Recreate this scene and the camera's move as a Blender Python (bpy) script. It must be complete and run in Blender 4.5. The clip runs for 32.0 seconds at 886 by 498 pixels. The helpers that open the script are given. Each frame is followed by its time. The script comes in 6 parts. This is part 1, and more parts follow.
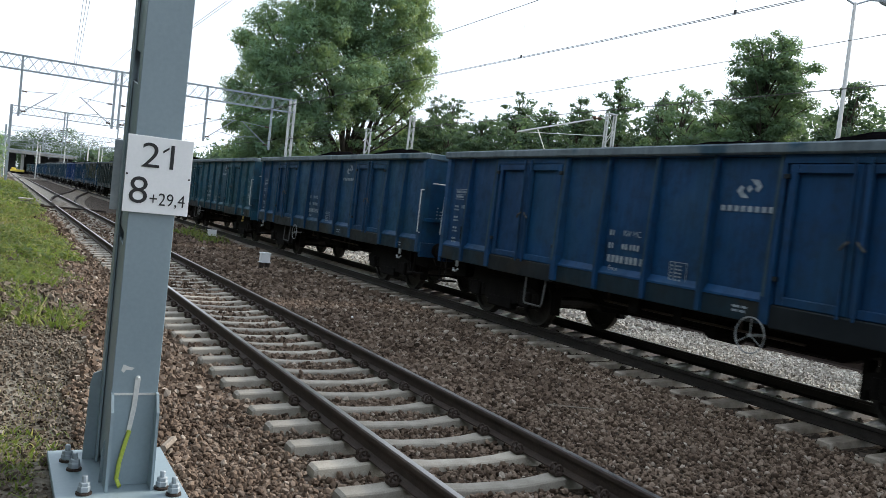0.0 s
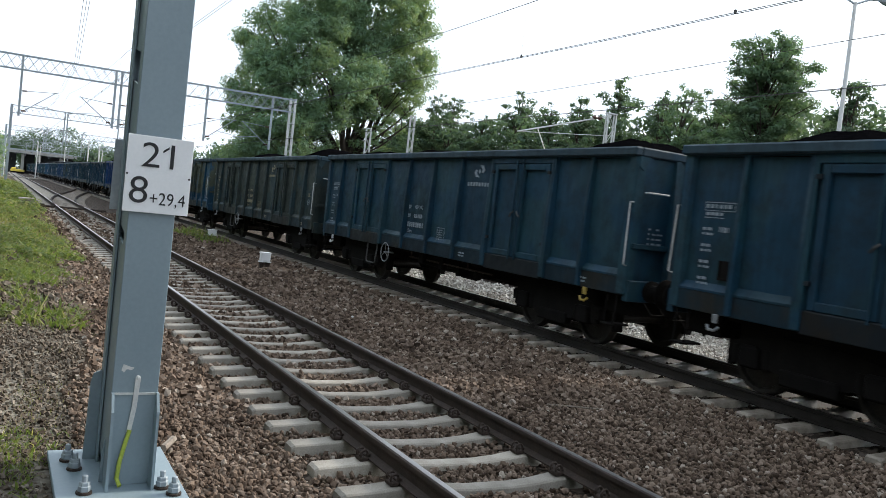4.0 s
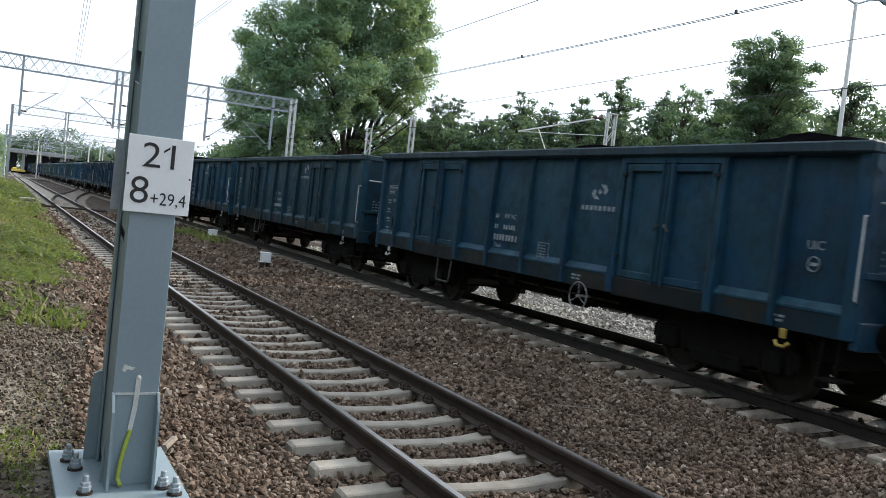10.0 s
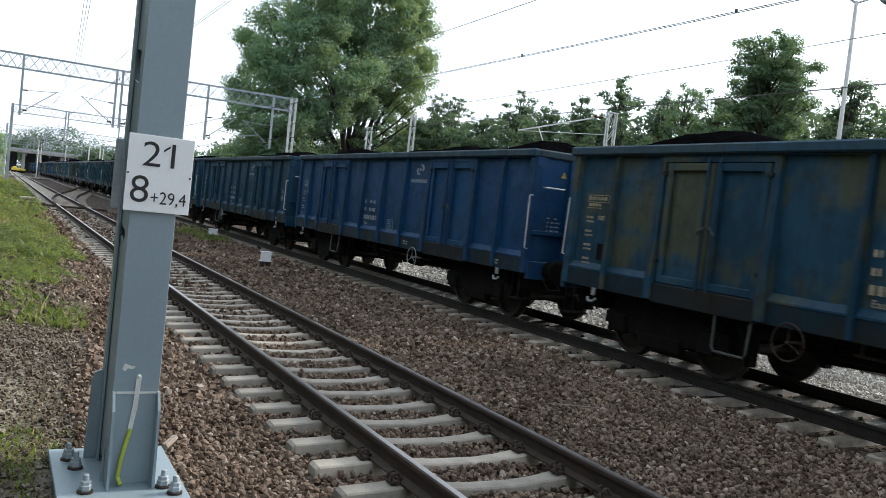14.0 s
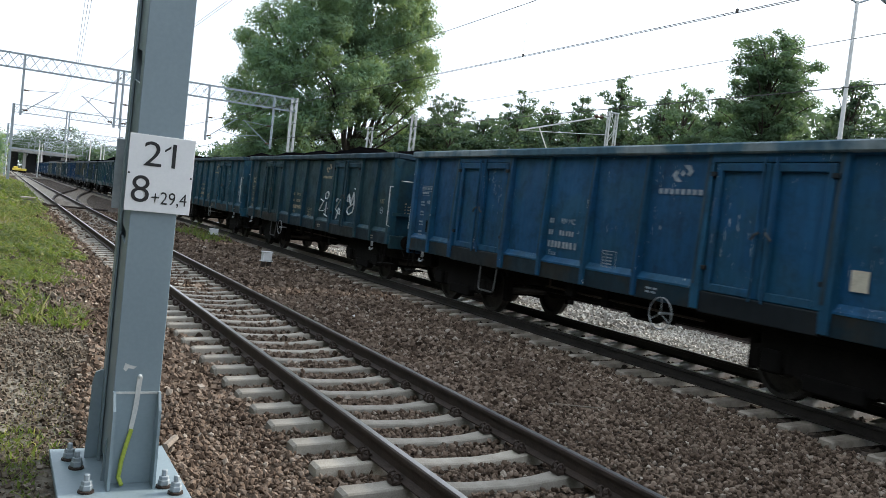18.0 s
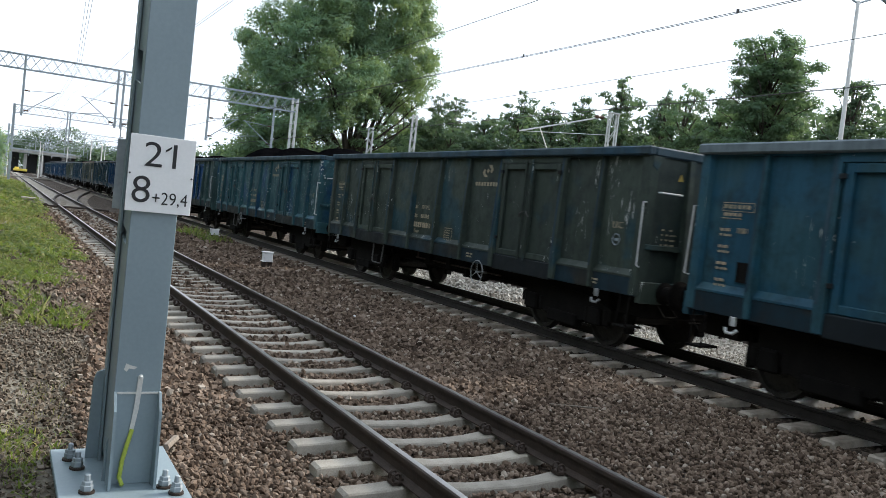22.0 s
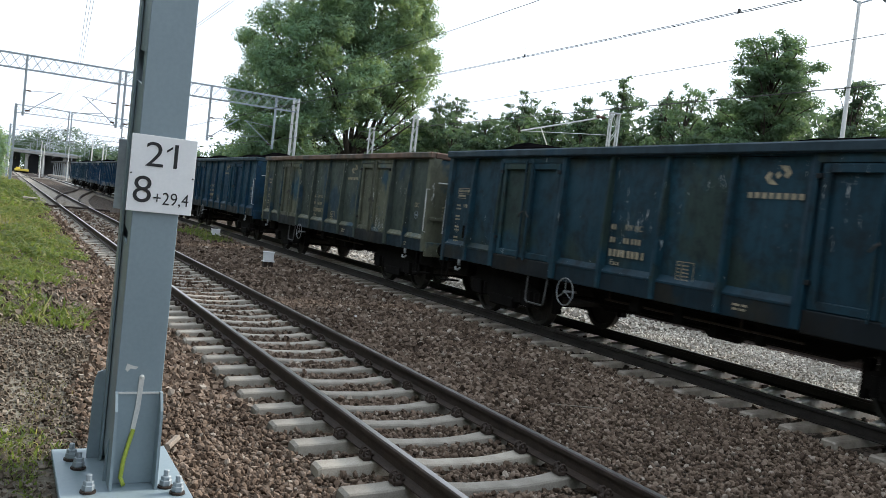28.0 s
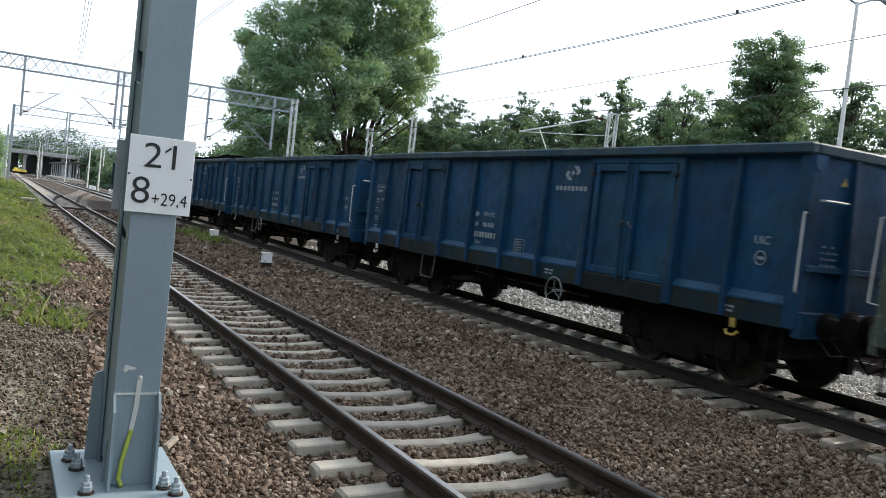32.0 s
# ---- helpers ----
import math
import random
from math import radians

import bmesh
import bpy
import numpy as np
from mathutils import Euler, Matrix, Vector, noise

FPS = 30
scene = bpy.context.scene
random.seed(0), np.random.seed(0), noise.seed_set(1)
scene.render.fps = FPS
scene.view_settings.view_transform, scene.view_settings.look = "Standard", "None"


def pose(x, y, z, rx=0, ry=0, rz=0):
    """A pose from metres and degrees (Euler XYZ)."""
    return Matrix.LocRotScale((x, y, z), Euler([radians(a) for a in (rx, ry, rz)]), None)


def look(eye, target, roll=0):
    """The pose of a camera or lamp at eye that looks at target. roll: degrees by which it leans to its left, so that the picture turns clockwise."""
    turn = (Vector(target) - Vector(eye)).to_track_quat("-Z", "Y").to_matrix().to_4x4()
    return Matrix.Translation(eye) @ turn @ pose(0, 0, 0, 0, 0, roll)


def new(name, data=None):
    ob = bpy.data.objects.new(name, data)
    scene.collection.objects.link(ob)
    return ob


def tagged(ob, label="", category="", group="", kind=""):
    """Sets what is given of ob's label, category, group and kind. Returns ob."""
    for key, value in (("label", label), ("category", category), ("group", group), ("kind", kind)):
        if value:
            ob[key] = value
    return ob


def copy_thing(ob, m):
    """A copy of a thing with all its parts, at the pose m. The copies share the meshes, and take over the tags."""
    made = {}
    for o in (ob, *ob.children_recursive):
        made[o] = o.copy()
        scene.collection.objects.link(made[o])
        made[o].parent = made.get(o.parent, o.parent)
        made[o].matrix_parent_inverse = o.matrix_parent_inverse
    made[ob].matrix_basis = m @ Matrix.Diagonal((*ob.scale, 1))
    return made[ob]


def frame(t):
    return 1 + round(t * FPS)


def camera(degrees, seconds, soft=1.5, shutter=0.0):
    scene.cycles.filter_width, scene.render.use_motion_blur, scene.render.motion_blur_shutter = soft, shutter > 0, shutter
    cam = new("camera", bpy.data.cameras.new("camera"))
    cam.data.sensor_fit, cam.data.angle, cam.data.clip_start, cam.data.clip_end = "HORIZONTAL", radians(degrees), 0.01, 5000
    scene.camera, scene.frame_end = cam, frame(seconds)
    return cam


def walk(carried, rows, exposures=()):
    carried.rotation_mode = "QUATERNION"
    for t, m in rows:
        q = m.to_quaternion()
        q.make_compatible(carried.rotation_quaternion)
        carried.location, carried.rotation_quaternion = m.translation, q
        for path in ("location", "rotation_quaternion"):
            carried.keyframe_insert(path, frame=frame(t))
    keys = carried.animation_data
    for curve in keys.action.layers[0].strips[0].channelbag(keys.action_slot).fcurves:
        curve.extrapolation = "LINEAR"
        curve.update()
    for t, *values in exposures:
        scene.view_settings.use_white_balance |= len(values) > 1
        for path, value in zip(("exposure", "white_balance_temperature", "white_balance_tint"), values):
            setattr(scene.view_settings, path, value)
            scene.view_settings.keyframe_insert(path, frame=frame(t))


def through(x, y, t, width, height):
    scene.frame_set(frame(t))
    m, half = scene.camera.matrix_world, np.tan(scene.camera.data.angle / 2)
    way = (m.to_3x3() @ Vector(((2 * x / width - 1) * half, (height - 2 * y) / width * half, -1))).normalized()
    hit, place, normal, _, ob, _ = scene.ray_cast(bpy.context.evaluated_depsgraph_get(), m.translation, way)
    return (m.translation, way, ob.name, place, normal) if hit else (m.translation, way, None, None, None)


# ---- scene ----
# camera: hand-held, standing still, turning by a hair
EYE = Vector((-3.634, -5.565, 1.880))


def aim(right, up):
    """The camera's pose; right and up in thousandths of a radian off its mean direction."""
    yaw, tilt = radians(28.14) + right / 1000, radians(-2.44) + up / 1000
    way = Vector((math.sin(yaw) * math.cos(tilt), math.cos(yaw) * math.cos(tilt), math.sin(tilt)))
    return look(EYE, EYE + way * 10, 6.278)


cam = camera(55.72, 32.0, soft=0.7, shutter=0.12)
walk(cam, [(t, aim(r, u)) for t, r, u in (
    (0, 0.9, 0.6), (1, 0.8, 0.2), (5, 0.7, 0.2), (6, 0.1, 0.2), (9, 0, 0.2), (13, 0, 0.1), (14, -0.1, -0.9), (16.5, -0.5, -1.0),
    (18, -1.0, -1.0), (20, -1.2, -0.8), (22, -1.8, -0.7), (24, -2.1, -0.7), (25.5, -2.5, -0.8), (27.5, -3.1, -0.8), (29, -3.1, -0.7),
    (30, -4.0, -0.3), (30.5, -3.9, -0.7), (31, -3.4, -0.8), (31.5, -4.1, 0.1), (32, -1.3, 0.3))],
    exposures=((0, 0.42), (14, 0.43), (20, 0.47), (32, 0.48)))

# world: bright hazy sky, low sun behind the trees beyond the train
SUN_EL, SUN_AZ = 30.0, 88.0
world = bpy.data.worlds.new("sky")
scene.world = world
world.use_nodes = True
wn, wl = world.node_tree.nodes, world.node_tree.links
sky = wn.new("ShaderNodeTexSky")
sky.sky_type, sky.sun_disc = "NISHITA", False
sky.sun_elevation, sky.sun_rotation = radians(SUN_EL), radians(SUN_AZ)
sky.air_density, sky.dust_density, sky.ozone_density = 1.0, 4.0, 1.0
veil = wn.new("ShaderNodeMixRGB")
veil.inputs["Fac"].default_value = 0.72
veil.inputs["Color2"].default_value = (13.3, 15.0, 17.0, 1)
wl.new(sky.outputs["Color"], veil.inputs["Color1"])
wl.new(veil.outputs["Color"], wn["Background"].inputs["Color"])
wn["Background"].inputs["Strength"].default_value = 0.088
sun = new("sun", bpy.data.lights.new("sun", "SUN"))
sun.data.energy, sun.data.angle, sun.data.color = 3.9, radians(12), (1.0, 0.94, 0.84)
sd = Vector((math.sin(radians(SUN_AZ)) * math.cos(radians(SUN_EL)), math.cos(radians(SUN_AZ)) * math.cos(radians(SUN_EL)), math.sin(radians(SUN_EL))))
sun.matrix_world = look(sd * 50, (0, 0, 0))


# ---- materials ----
def shader(name, rough=0.7, metal=0.0, spec=0.5):
    m = bpy.data.materials.new(name)
    m.use_nodes = True
    b = m.node_tree.nodes["Principled BSDF"]
    b.inputs["Roughness"].default_value, b.inputs["Metallic"].default_value = rough, metal
    b.inputs["Specular IOR Level"].default_value = spec
    return m, m.node_tree.nodes, m.node_tree.links, b


def node(nodes, links, kind, values=(), **attributes):
    n = nodes.new(kind)
    for key, value in attributes.items():
        setattr(n, key, value)
    for key, value in dict(values).items():
        if isinstance(value, bpy.types.NodeSocket):
            links.new(value, n.inputs[key])
        else:
            n.inputs[key].default_value = value
    return n


def ramp(nodes, links, fac, stops):
    r = nodes.new("ShaderNodeValToRGB")
    links.new(fac, r.inputs["Fac"])
    els = r.color_ramp.elements
    while len(els) < len(stops):
        els.new(0.5)
    for e, (p, c) in zip(els, stops):
        e.position, e.color = p, (*c, 1) if len(c) == 3 else c
    return r.outputs["Color"]


def mixed(nodes, links, fac, a, b, blend="MIX"):
    n = nodes.new("ShaderNodeMixRGB")
    n.blend_type = blend
    for key, value in (("Fac", fac), ("Color1", a), ("Color2", b)):
        if isinstance(value, bpy.types.NodeSocket):
            links.new(value, n.inputs[key])
        elif key == "Fac":
            n.inputs[key].default_value = value
        else:
            n.inputs[key].default_value = (*value, 1)
    return n.outputs["Color"]


def bump(nodes, links, bsdf, height, strength, distance):
    n = node(nodes, links, "ShaderNodeBump", {"Strength": strength, "Distance": distance, "Height": height})
    links.new(n.outputs["Normal"], bsdf.inputs["Normal"])


def coarse(name, dark, light, scale=3.0, fine=60.0, rough=0.8, metal=0.0, relief=0.004, spec=0.4, own=False):
    """A worn surface: two colours blended by large stains and fine grain, with relief."""
    m, n, l, b = shader(name, rough, metal, spec)
    co = node(n, l, "ShaderNodeTexCoord").outputs["Object"]
    big = node(n, l, "ShaderNodeTexNoise", {"Vector": co, "Scale": scale, "Detail": 6.0, "Roughness": 0.65})
    small = node(n, l, "ShaderNodeTexNoise", {"Vector": co, "Scale": fine, "Detail": 3.0})
    fac = mixed(n, l, 0.4, big.outputs["Fac"], small.outputs["Fac"])
    col = ramp(n, l, fac, ((0.36, dark), (0.64, light)))
    if own:
        rnd = node(n, l, "ShaderNodeObjectInfo").outputs["Random"]
        tone = ramp(n, l, rnd, ((0, (0.72, 0.72, 0.72)), (1, (1.12, 1.1, 1.08))))
        col = mixed(n, l, 1.0, col, tone, "MULTIPLY")
    l.new(col, b.inputs["Base Color"])
    bump(n, l, b, small.outputs["Fac"], 0.5, relief)
    return m


def island(name, stops, rough=0.85, spec=0.3, extra=None):
    """One tone for each loose piece of a joined mesh (stones, blades, leaves)."""
    m, n, l, b = shader(name, rough, 0, spec)
    geo = node(n, l, "ShaderNodeNewGeometry")
    col = ramp(n, l, geo.outputs["Random Per Island"], stops)
    co = node(n, l, "ShaderNodeTexCoord").outputs["Object"]
    big = node(n, l, "ShaderNodeTexNoise", {"Vector": co, "Scale": extra or 0.8, "Detail": 4.0})
    tone = ramp(n, l, big.outputs["Fac"], ((0.3, (0.7, 0.68, 0.66)), (0.7, (1.2, 1.2, 1.18))))
    col = mixed(n, l, 1.0, col, tone, "MULTIPLY")
    l.new(col, b.inputs["Base Color"])
    return m, n, l, b


STONES = island("crushed_stone", ((0.0, (0.044, 0.030, 0.022)), (0.35, (0.120, 0.085, 0.064)), (0.7, (0.188, 0.138, 0.106)), (0.95, (0.24, 0.186, 0.150)), (1.0, (0.40, 0.35, 0.30))), 0.9, 0.12)[0]
GRAVEL = island("mixed_gravel", ((0.0, (0.048, 0.037, 0.028)), (0.4, (0.108, 0.086, 0.067)), (0.8, (0.168, 0.138, 0.110)), (0.97, (0.25, 0.215, 0.18)), (1.0, (0.42, 0.38, 0.32))), 0.9, 0.12)[0]
# a darker stone, laid only across the train's track
STONES_DARK = island("dark_crushed_stone", ((0.0, (0.020, 0.016, 0.013)), (0.5, (0.048, 0.038, 0.031)), (1.0, (0.11, 0.09, 0.078))), 0.85, 0.12)[0]
PALE = island("pale_crushed_stone", ((0.0, (0.25, 0.22, 0.19)), (0.5, (0.42, 0.39, 0.34)), (1.0, (0.62, 0.59, 0.54))))[0]
CONCRETE = coarse("sleeper_concrete", (0.235, 0.208, 0.172), (0.41, 0.378, 0.328), 4.0, 90.0, 0.85, own=True)
CONCRETE_DIRTY = coarse("oily_sleeper_concrete", (0.19, 0.158, 0.128), (0.33, 0.285, 0.235), 4.0, 90.0, 0.5, own=True)


def glint_stained_sleeper():
    """Concrete with dirty tan ends; its middle is painted paler as glints between the rails."""
    m, n, l, b = shader("glint_and_stain_concrete", 0.5, 0.0, 0.5)
    co = node(n, l, "ShaderNodeTexCoord").outputs["Object"]
    spots = node(n, l, "ShaderNodeTexNoise", {"Vector": co, "Scale": 6.0, "Detail": 7.0, "Roughness": 0.7}).outputs["Fac"]
    pale = ramp(n, l, spots, ((0.35, (0.34, 0.33, 0.31)), (0.62, (0.62, 0.61, 0.58))))
    tan = ramp(n, l, spots, ((0.35, (0.19, 0.158, 0.128)), (0.62, (0.33, 0.285, 0.235))))
    x = node(n, l, "ShaderNodeSeparateXYZ", {"Vector": co}).outputs["X"]
    far = node(n, l, "ShaderNodeMath", {0: x}, operation="ABSOLUTE").outputs[0]
    ends = node(n, l, "ShaderNodeMapRange", {"Value": far, "From Min": 0.60, "From Max": 0.82}).outputs["Result"]
    l.new(mixed(n, l, ends, pale, tan), b.inputs["Base Color"])
    bump(n, l, b, spots, 0.4, 0.004)
    return m


GLINT_STAINED = glint_stained_sleeper()
RUST = coarse("rail_rust", (0.022, 0.015, 0.012), (0.058, 0.039, 0.030), 6.0, 80.0, 0.75, 0.2)
RUST_DARK = coarse("dark_rail_rust", (0.010, 0.008, 0.007), (0.030, 0.023, 0.019), 6.0, 80.0, 0.7, 0.2)
RAILTOP = coarse("worn_rail_head", (0.30, 0.28, 0.265), (0.46, 0.44, 0.42), 2.0, 150.0, 0.28, 1.0, 0.0005)
STEEL_BLUE = coarse("blue_grey_mast_paint", (0.190, 0.245, 0.278), (0.222, 0.284, 0.316), 1.2, 40.0, 0.45, 0.0, 0.0006)
GALV = coarse("galvanised_steel", (0.46, 0.47, 0.46), (0.64, 0.64, 0.62), 3.0, 60.0, 0.5, 0.15, 0.001)
GALV_DARK = coarse("weathered_gantry_steel", (0.24, 0.28, 0.31), (0.38, 0.42, 0.45), 1.0, 20.0, 0.6, 0.2, 0.001)
WHITE = coarse("white_sign_enamel", (0.74, 0.75, 0.76), (0.80, 0.80, 0.81), 2.0, 60.0, 0.4, 0.0, 0.0003)
INK = coarse("black_lettering", (0.012, 0.012, 0.013), (0.02, 0.02, 0.022), 5.0, 60.0, 0.5)
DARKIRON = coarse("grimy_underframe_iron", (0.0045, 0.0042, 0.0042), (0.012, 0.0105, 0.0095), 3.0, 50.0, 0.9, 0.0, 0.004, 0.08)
WHEELSTEEL = coarse("wheel_steel", (0.018, 0.016, 0.015), (0.05, 0.045, 0.04), 4.0, 40.0, 0.6, 0.5)
COAL = coarse("coal", (0.0012, 0.0012, 0.0014), (0.0046, 0.0046, 0.0054), 3.0, 25.0, 0.95, 0.0, 0.05, 0.0)
RAILWHITE = coarse("pale_handrail_paint", (0.40, 0.42, 0.43), (0.62, 0.62, 0.61), 6.0, 60.0, 0.5)
YELLOW = coarse("yellow_paint", (0.22, 0.15, 0.03), (0.42, 0.29, 0.06), 6.0, 60.0, 0.6)
STENCIL = coarse("white_stencil_paint", (0.10, 0.14, 0.18), (0.34, 0.38, 0.41), 9.0, 60.0, 0.7)
STENCIL_TAN = coarse("faded_tan_stencil_paint", (0.13, 0.13, 0.10), (0.44, 0.36, 0.24), 9.0, 60.0, 0.7)
CHALK = coarse("white_spray_paint", (0.50, 0.54, 0.56), (0.70, 0.72, 0.72), 9.0, 60.0, 0.7)
WHEELGREY = coarse("grey_wheel_paint", (0.13, 0.14, 0.15), (0.30, 0.31, 0.31), 6.0, 60.0, 0.6)
GRIMYGREY = coarse("grimy_step_paint", (0.030, 0.030, 0.030), (0.085, 0.085, 0.082), 6.0, 60.0, 0.7)
WIRE = coarse("weathered_copper_wire", (0.05, 0.05, 0.05), (0.10, 0.095, 0.09), 1.0, 10.0, 0.6, 0.4)
GREENWIRE = coarse("green_yellow_cable_sheath", (0.30, 0.38, 0.05), (0.45, 0.50, 0.08), 8.0, 60.0, 0.5)
BARK = coarse("tree_bark", (0.030, 0.024, 0.018), (0.085, 0.068, 0.052), 3.0, 30.0, 0.9, 0, 0.02)
PLASTER = coarse("far_plaster", (0.30, 0.30, 0.29), (0.45, 0.45, 0.43), 0.4, 6.0, 0.9)
FARDARK = coarse("far_dark_surface", (0.03, 0.033, 0.037), (0.06, 0.065, 0.07), 0.4, 6.0, 0.8)
BRIGHTYELLOW = coarse("yellow_far_paint", (0.55, 0.42, 0.06), (0.70, 0.55, 0.10), 0.8, 6.0, 0.7)
PORCELAIN = coarse("brown_insulator_glaze", (0.06, 0.035, 0.025), (0.10, 0.06, 0.04), 4.0, 30.0, 0.25)
WOODGREY = coarse("weathered_wood", (0.13, 0.105, 0.085), (0.26, 0.22, 0.18), 9.0, 50.0, 0.9)
PLAQUE = coarse("cream_notice_paint", (0.42, 0.38, 0.29), (0.58, 0.54, 0.44), 7.0, 50.0, 0.6)


def leaf_material(name, stops, through_col, through=0.52):
    m, n, l, b = island(name, stops, 0.55, 0.35, 0.25)
    tr = node(n, l, "ShaderNodeBsdfTranslucent", {"Color": (*through_col, 1)})
    mix = node(n, l, "ShaderNodeMixShader", {"Fac": through})
    l.new(b.outputs["BSDF"], mix.inputs[1])
    l.new(tr.outputs["BSDF"], mix.inputs[2])
    l.new(mix.outputs["Shader"], n["Material Output"].inputs["Surface"])
    return m


LEAF = leaf_material("broad_leaf", ((0.0, (0.118, 0.215, 0.155)), (0.5, (0.132, 0.238, 0.165)), (1.0, (0.152, 0.262, 0.168))), (0.36, 0.47, 0.15), 0.42)
LEAF_DARK = leaf_material("dark_leaf", ((0.0, (0.062, 0.112, 0.080)), (0.5, (0.074, 0.128, 0.088)), (1.0, (0.092, 0.150, 0.096))), (0.13, 0.20, 0.085))
LEAF_MID = leaf_material("robinia_leaf", ((0.0, (0.080, 0.145, 0.098)), (0.5, (0.094, 0.164, 0.108)), (1.0, (0.110, 0.182, 0.112))), (0.18, 0.28, 0.11))
GRASS = leaf_material("grass_blade", ((0.0, (0.115, 0.13, 0.06)), (0.5, (0.205, 0.2, 0.095)), (0.8, (0.29, 0.27, 0.15)), (1.0, (0.42, 0.38, 0.25))), (0.23, 0.24, 0.055))
WEED = leaf_material("weed_leaf", ((0.0, (0.075, 0.12, 0.045)), (0.6, (0.165, 0.205, 0.075)), (1.0, (0.37, 0.34, 0.11))), (0.18, 0.25, 0.04))


def ground_material():
    m, n, l, b = shader("trackside_ground", 0.95, 0, 0.2)
    co = node(n, l, "ShaderNodeTexCoord").outputs["Object"]
    cells = node(n, l, "ShaderNodeTexVoronoi", {"Vector": co, "Scale": 19.0})
    # darker than the loose stones: paints the shade in the gaps between them
    stones = ramp(n, l, node(n, l, "ShaderNodeSeparateColor", {"Color": cells.outputs["Color"]}).outputs["Red"],
                  ((0.0, (0.020, 0.014, 0.010)), (0.5, (0.052, 0.038, 0.028)), (1.0, (0.12, 0.092, 0.072))))
    x = node(n, l, "ShaderNodeSeparateXYZ", {"Vector": co}).outputs["X"]
    big = node(n, l, "ShaderNodeTexNoise", {"Vector": co, "Scale": 0.35, "Detail": 5.0}).outputs["Fac"]
    mid = node(n, l, "ShaderNodeTexNoise", {"Vector": co, "Scale": 2.5, "Detail": 6.0}).outputs["Fac"]
    soil = ramp(n, l, mid, ((0.3, (0.070, 0.060, 0.047)), (0.55, (0.130, 0.113, 0.090)), (0.75, (0.21, 0.19, 0.155))))
    y = node(n, l, "ShaderNodeSeparateXYZ", {"Vector": co}).outputs["Y"]
    away = node(n, l, "ShaderNodeMapRange", {"Value": y, "From Min": 4.0, "From Max": 12.0}).outputs["Result"]
    green = ramp(n, l, mid, ((0.3, (0.10, 0.12, 0.05)), (0.7, (0.20, 0.21, 0.10))))
    lawn = node(n, l, "ShaderNodeMath", {0: ramp(n, l, big, ((0.42, (0, 0, 0)), (0.58, (1, 1, 1)))), 1: away}, operation="MULTIPLY").outputs[0]
    west = node(n, l, "ShaderNodeMapRange", {"Value": x, "From Min": 5.0, "From Max": 0.0}).outputs["Result"]
    lawn = node(n, l, "ShaderNodeMath", {0: lawn, 1: west}, operation="MULTIPLY").outputs[0]
    earth = mixed(n, l, lawn, soil, green)
    wob = node(n, l, "ShaderNodeMath", {0: mid, 1: 0.9}, operation="MULTIPLY_ADD")
    l.new(x, wob.inputs[2])
    left = node(n, l, "ShaderNodeMapRange", {"Value": wob.outputs[0], "From Min": -2.5, "From Max": -1.7}).outputs["Result"]
    right = node(n, l, "ShaderNodeMapRange", {"Value": wob.outputs[0], "From Min": 15.5, "From Max": 14.0}).outputs["Result"]
    keep = node(n, l, "ShaderNodeMath", {0: left, 1: right}, operation="MULTIPLY").outputs[0]
    l.new(mixed(n, l, keep, earth, stones), b.inputs["Base Color"])
    bump(n, l, b, cells.outputs["Distance"], 0.8, 0.03)
    return m


GROUND = ground_material()


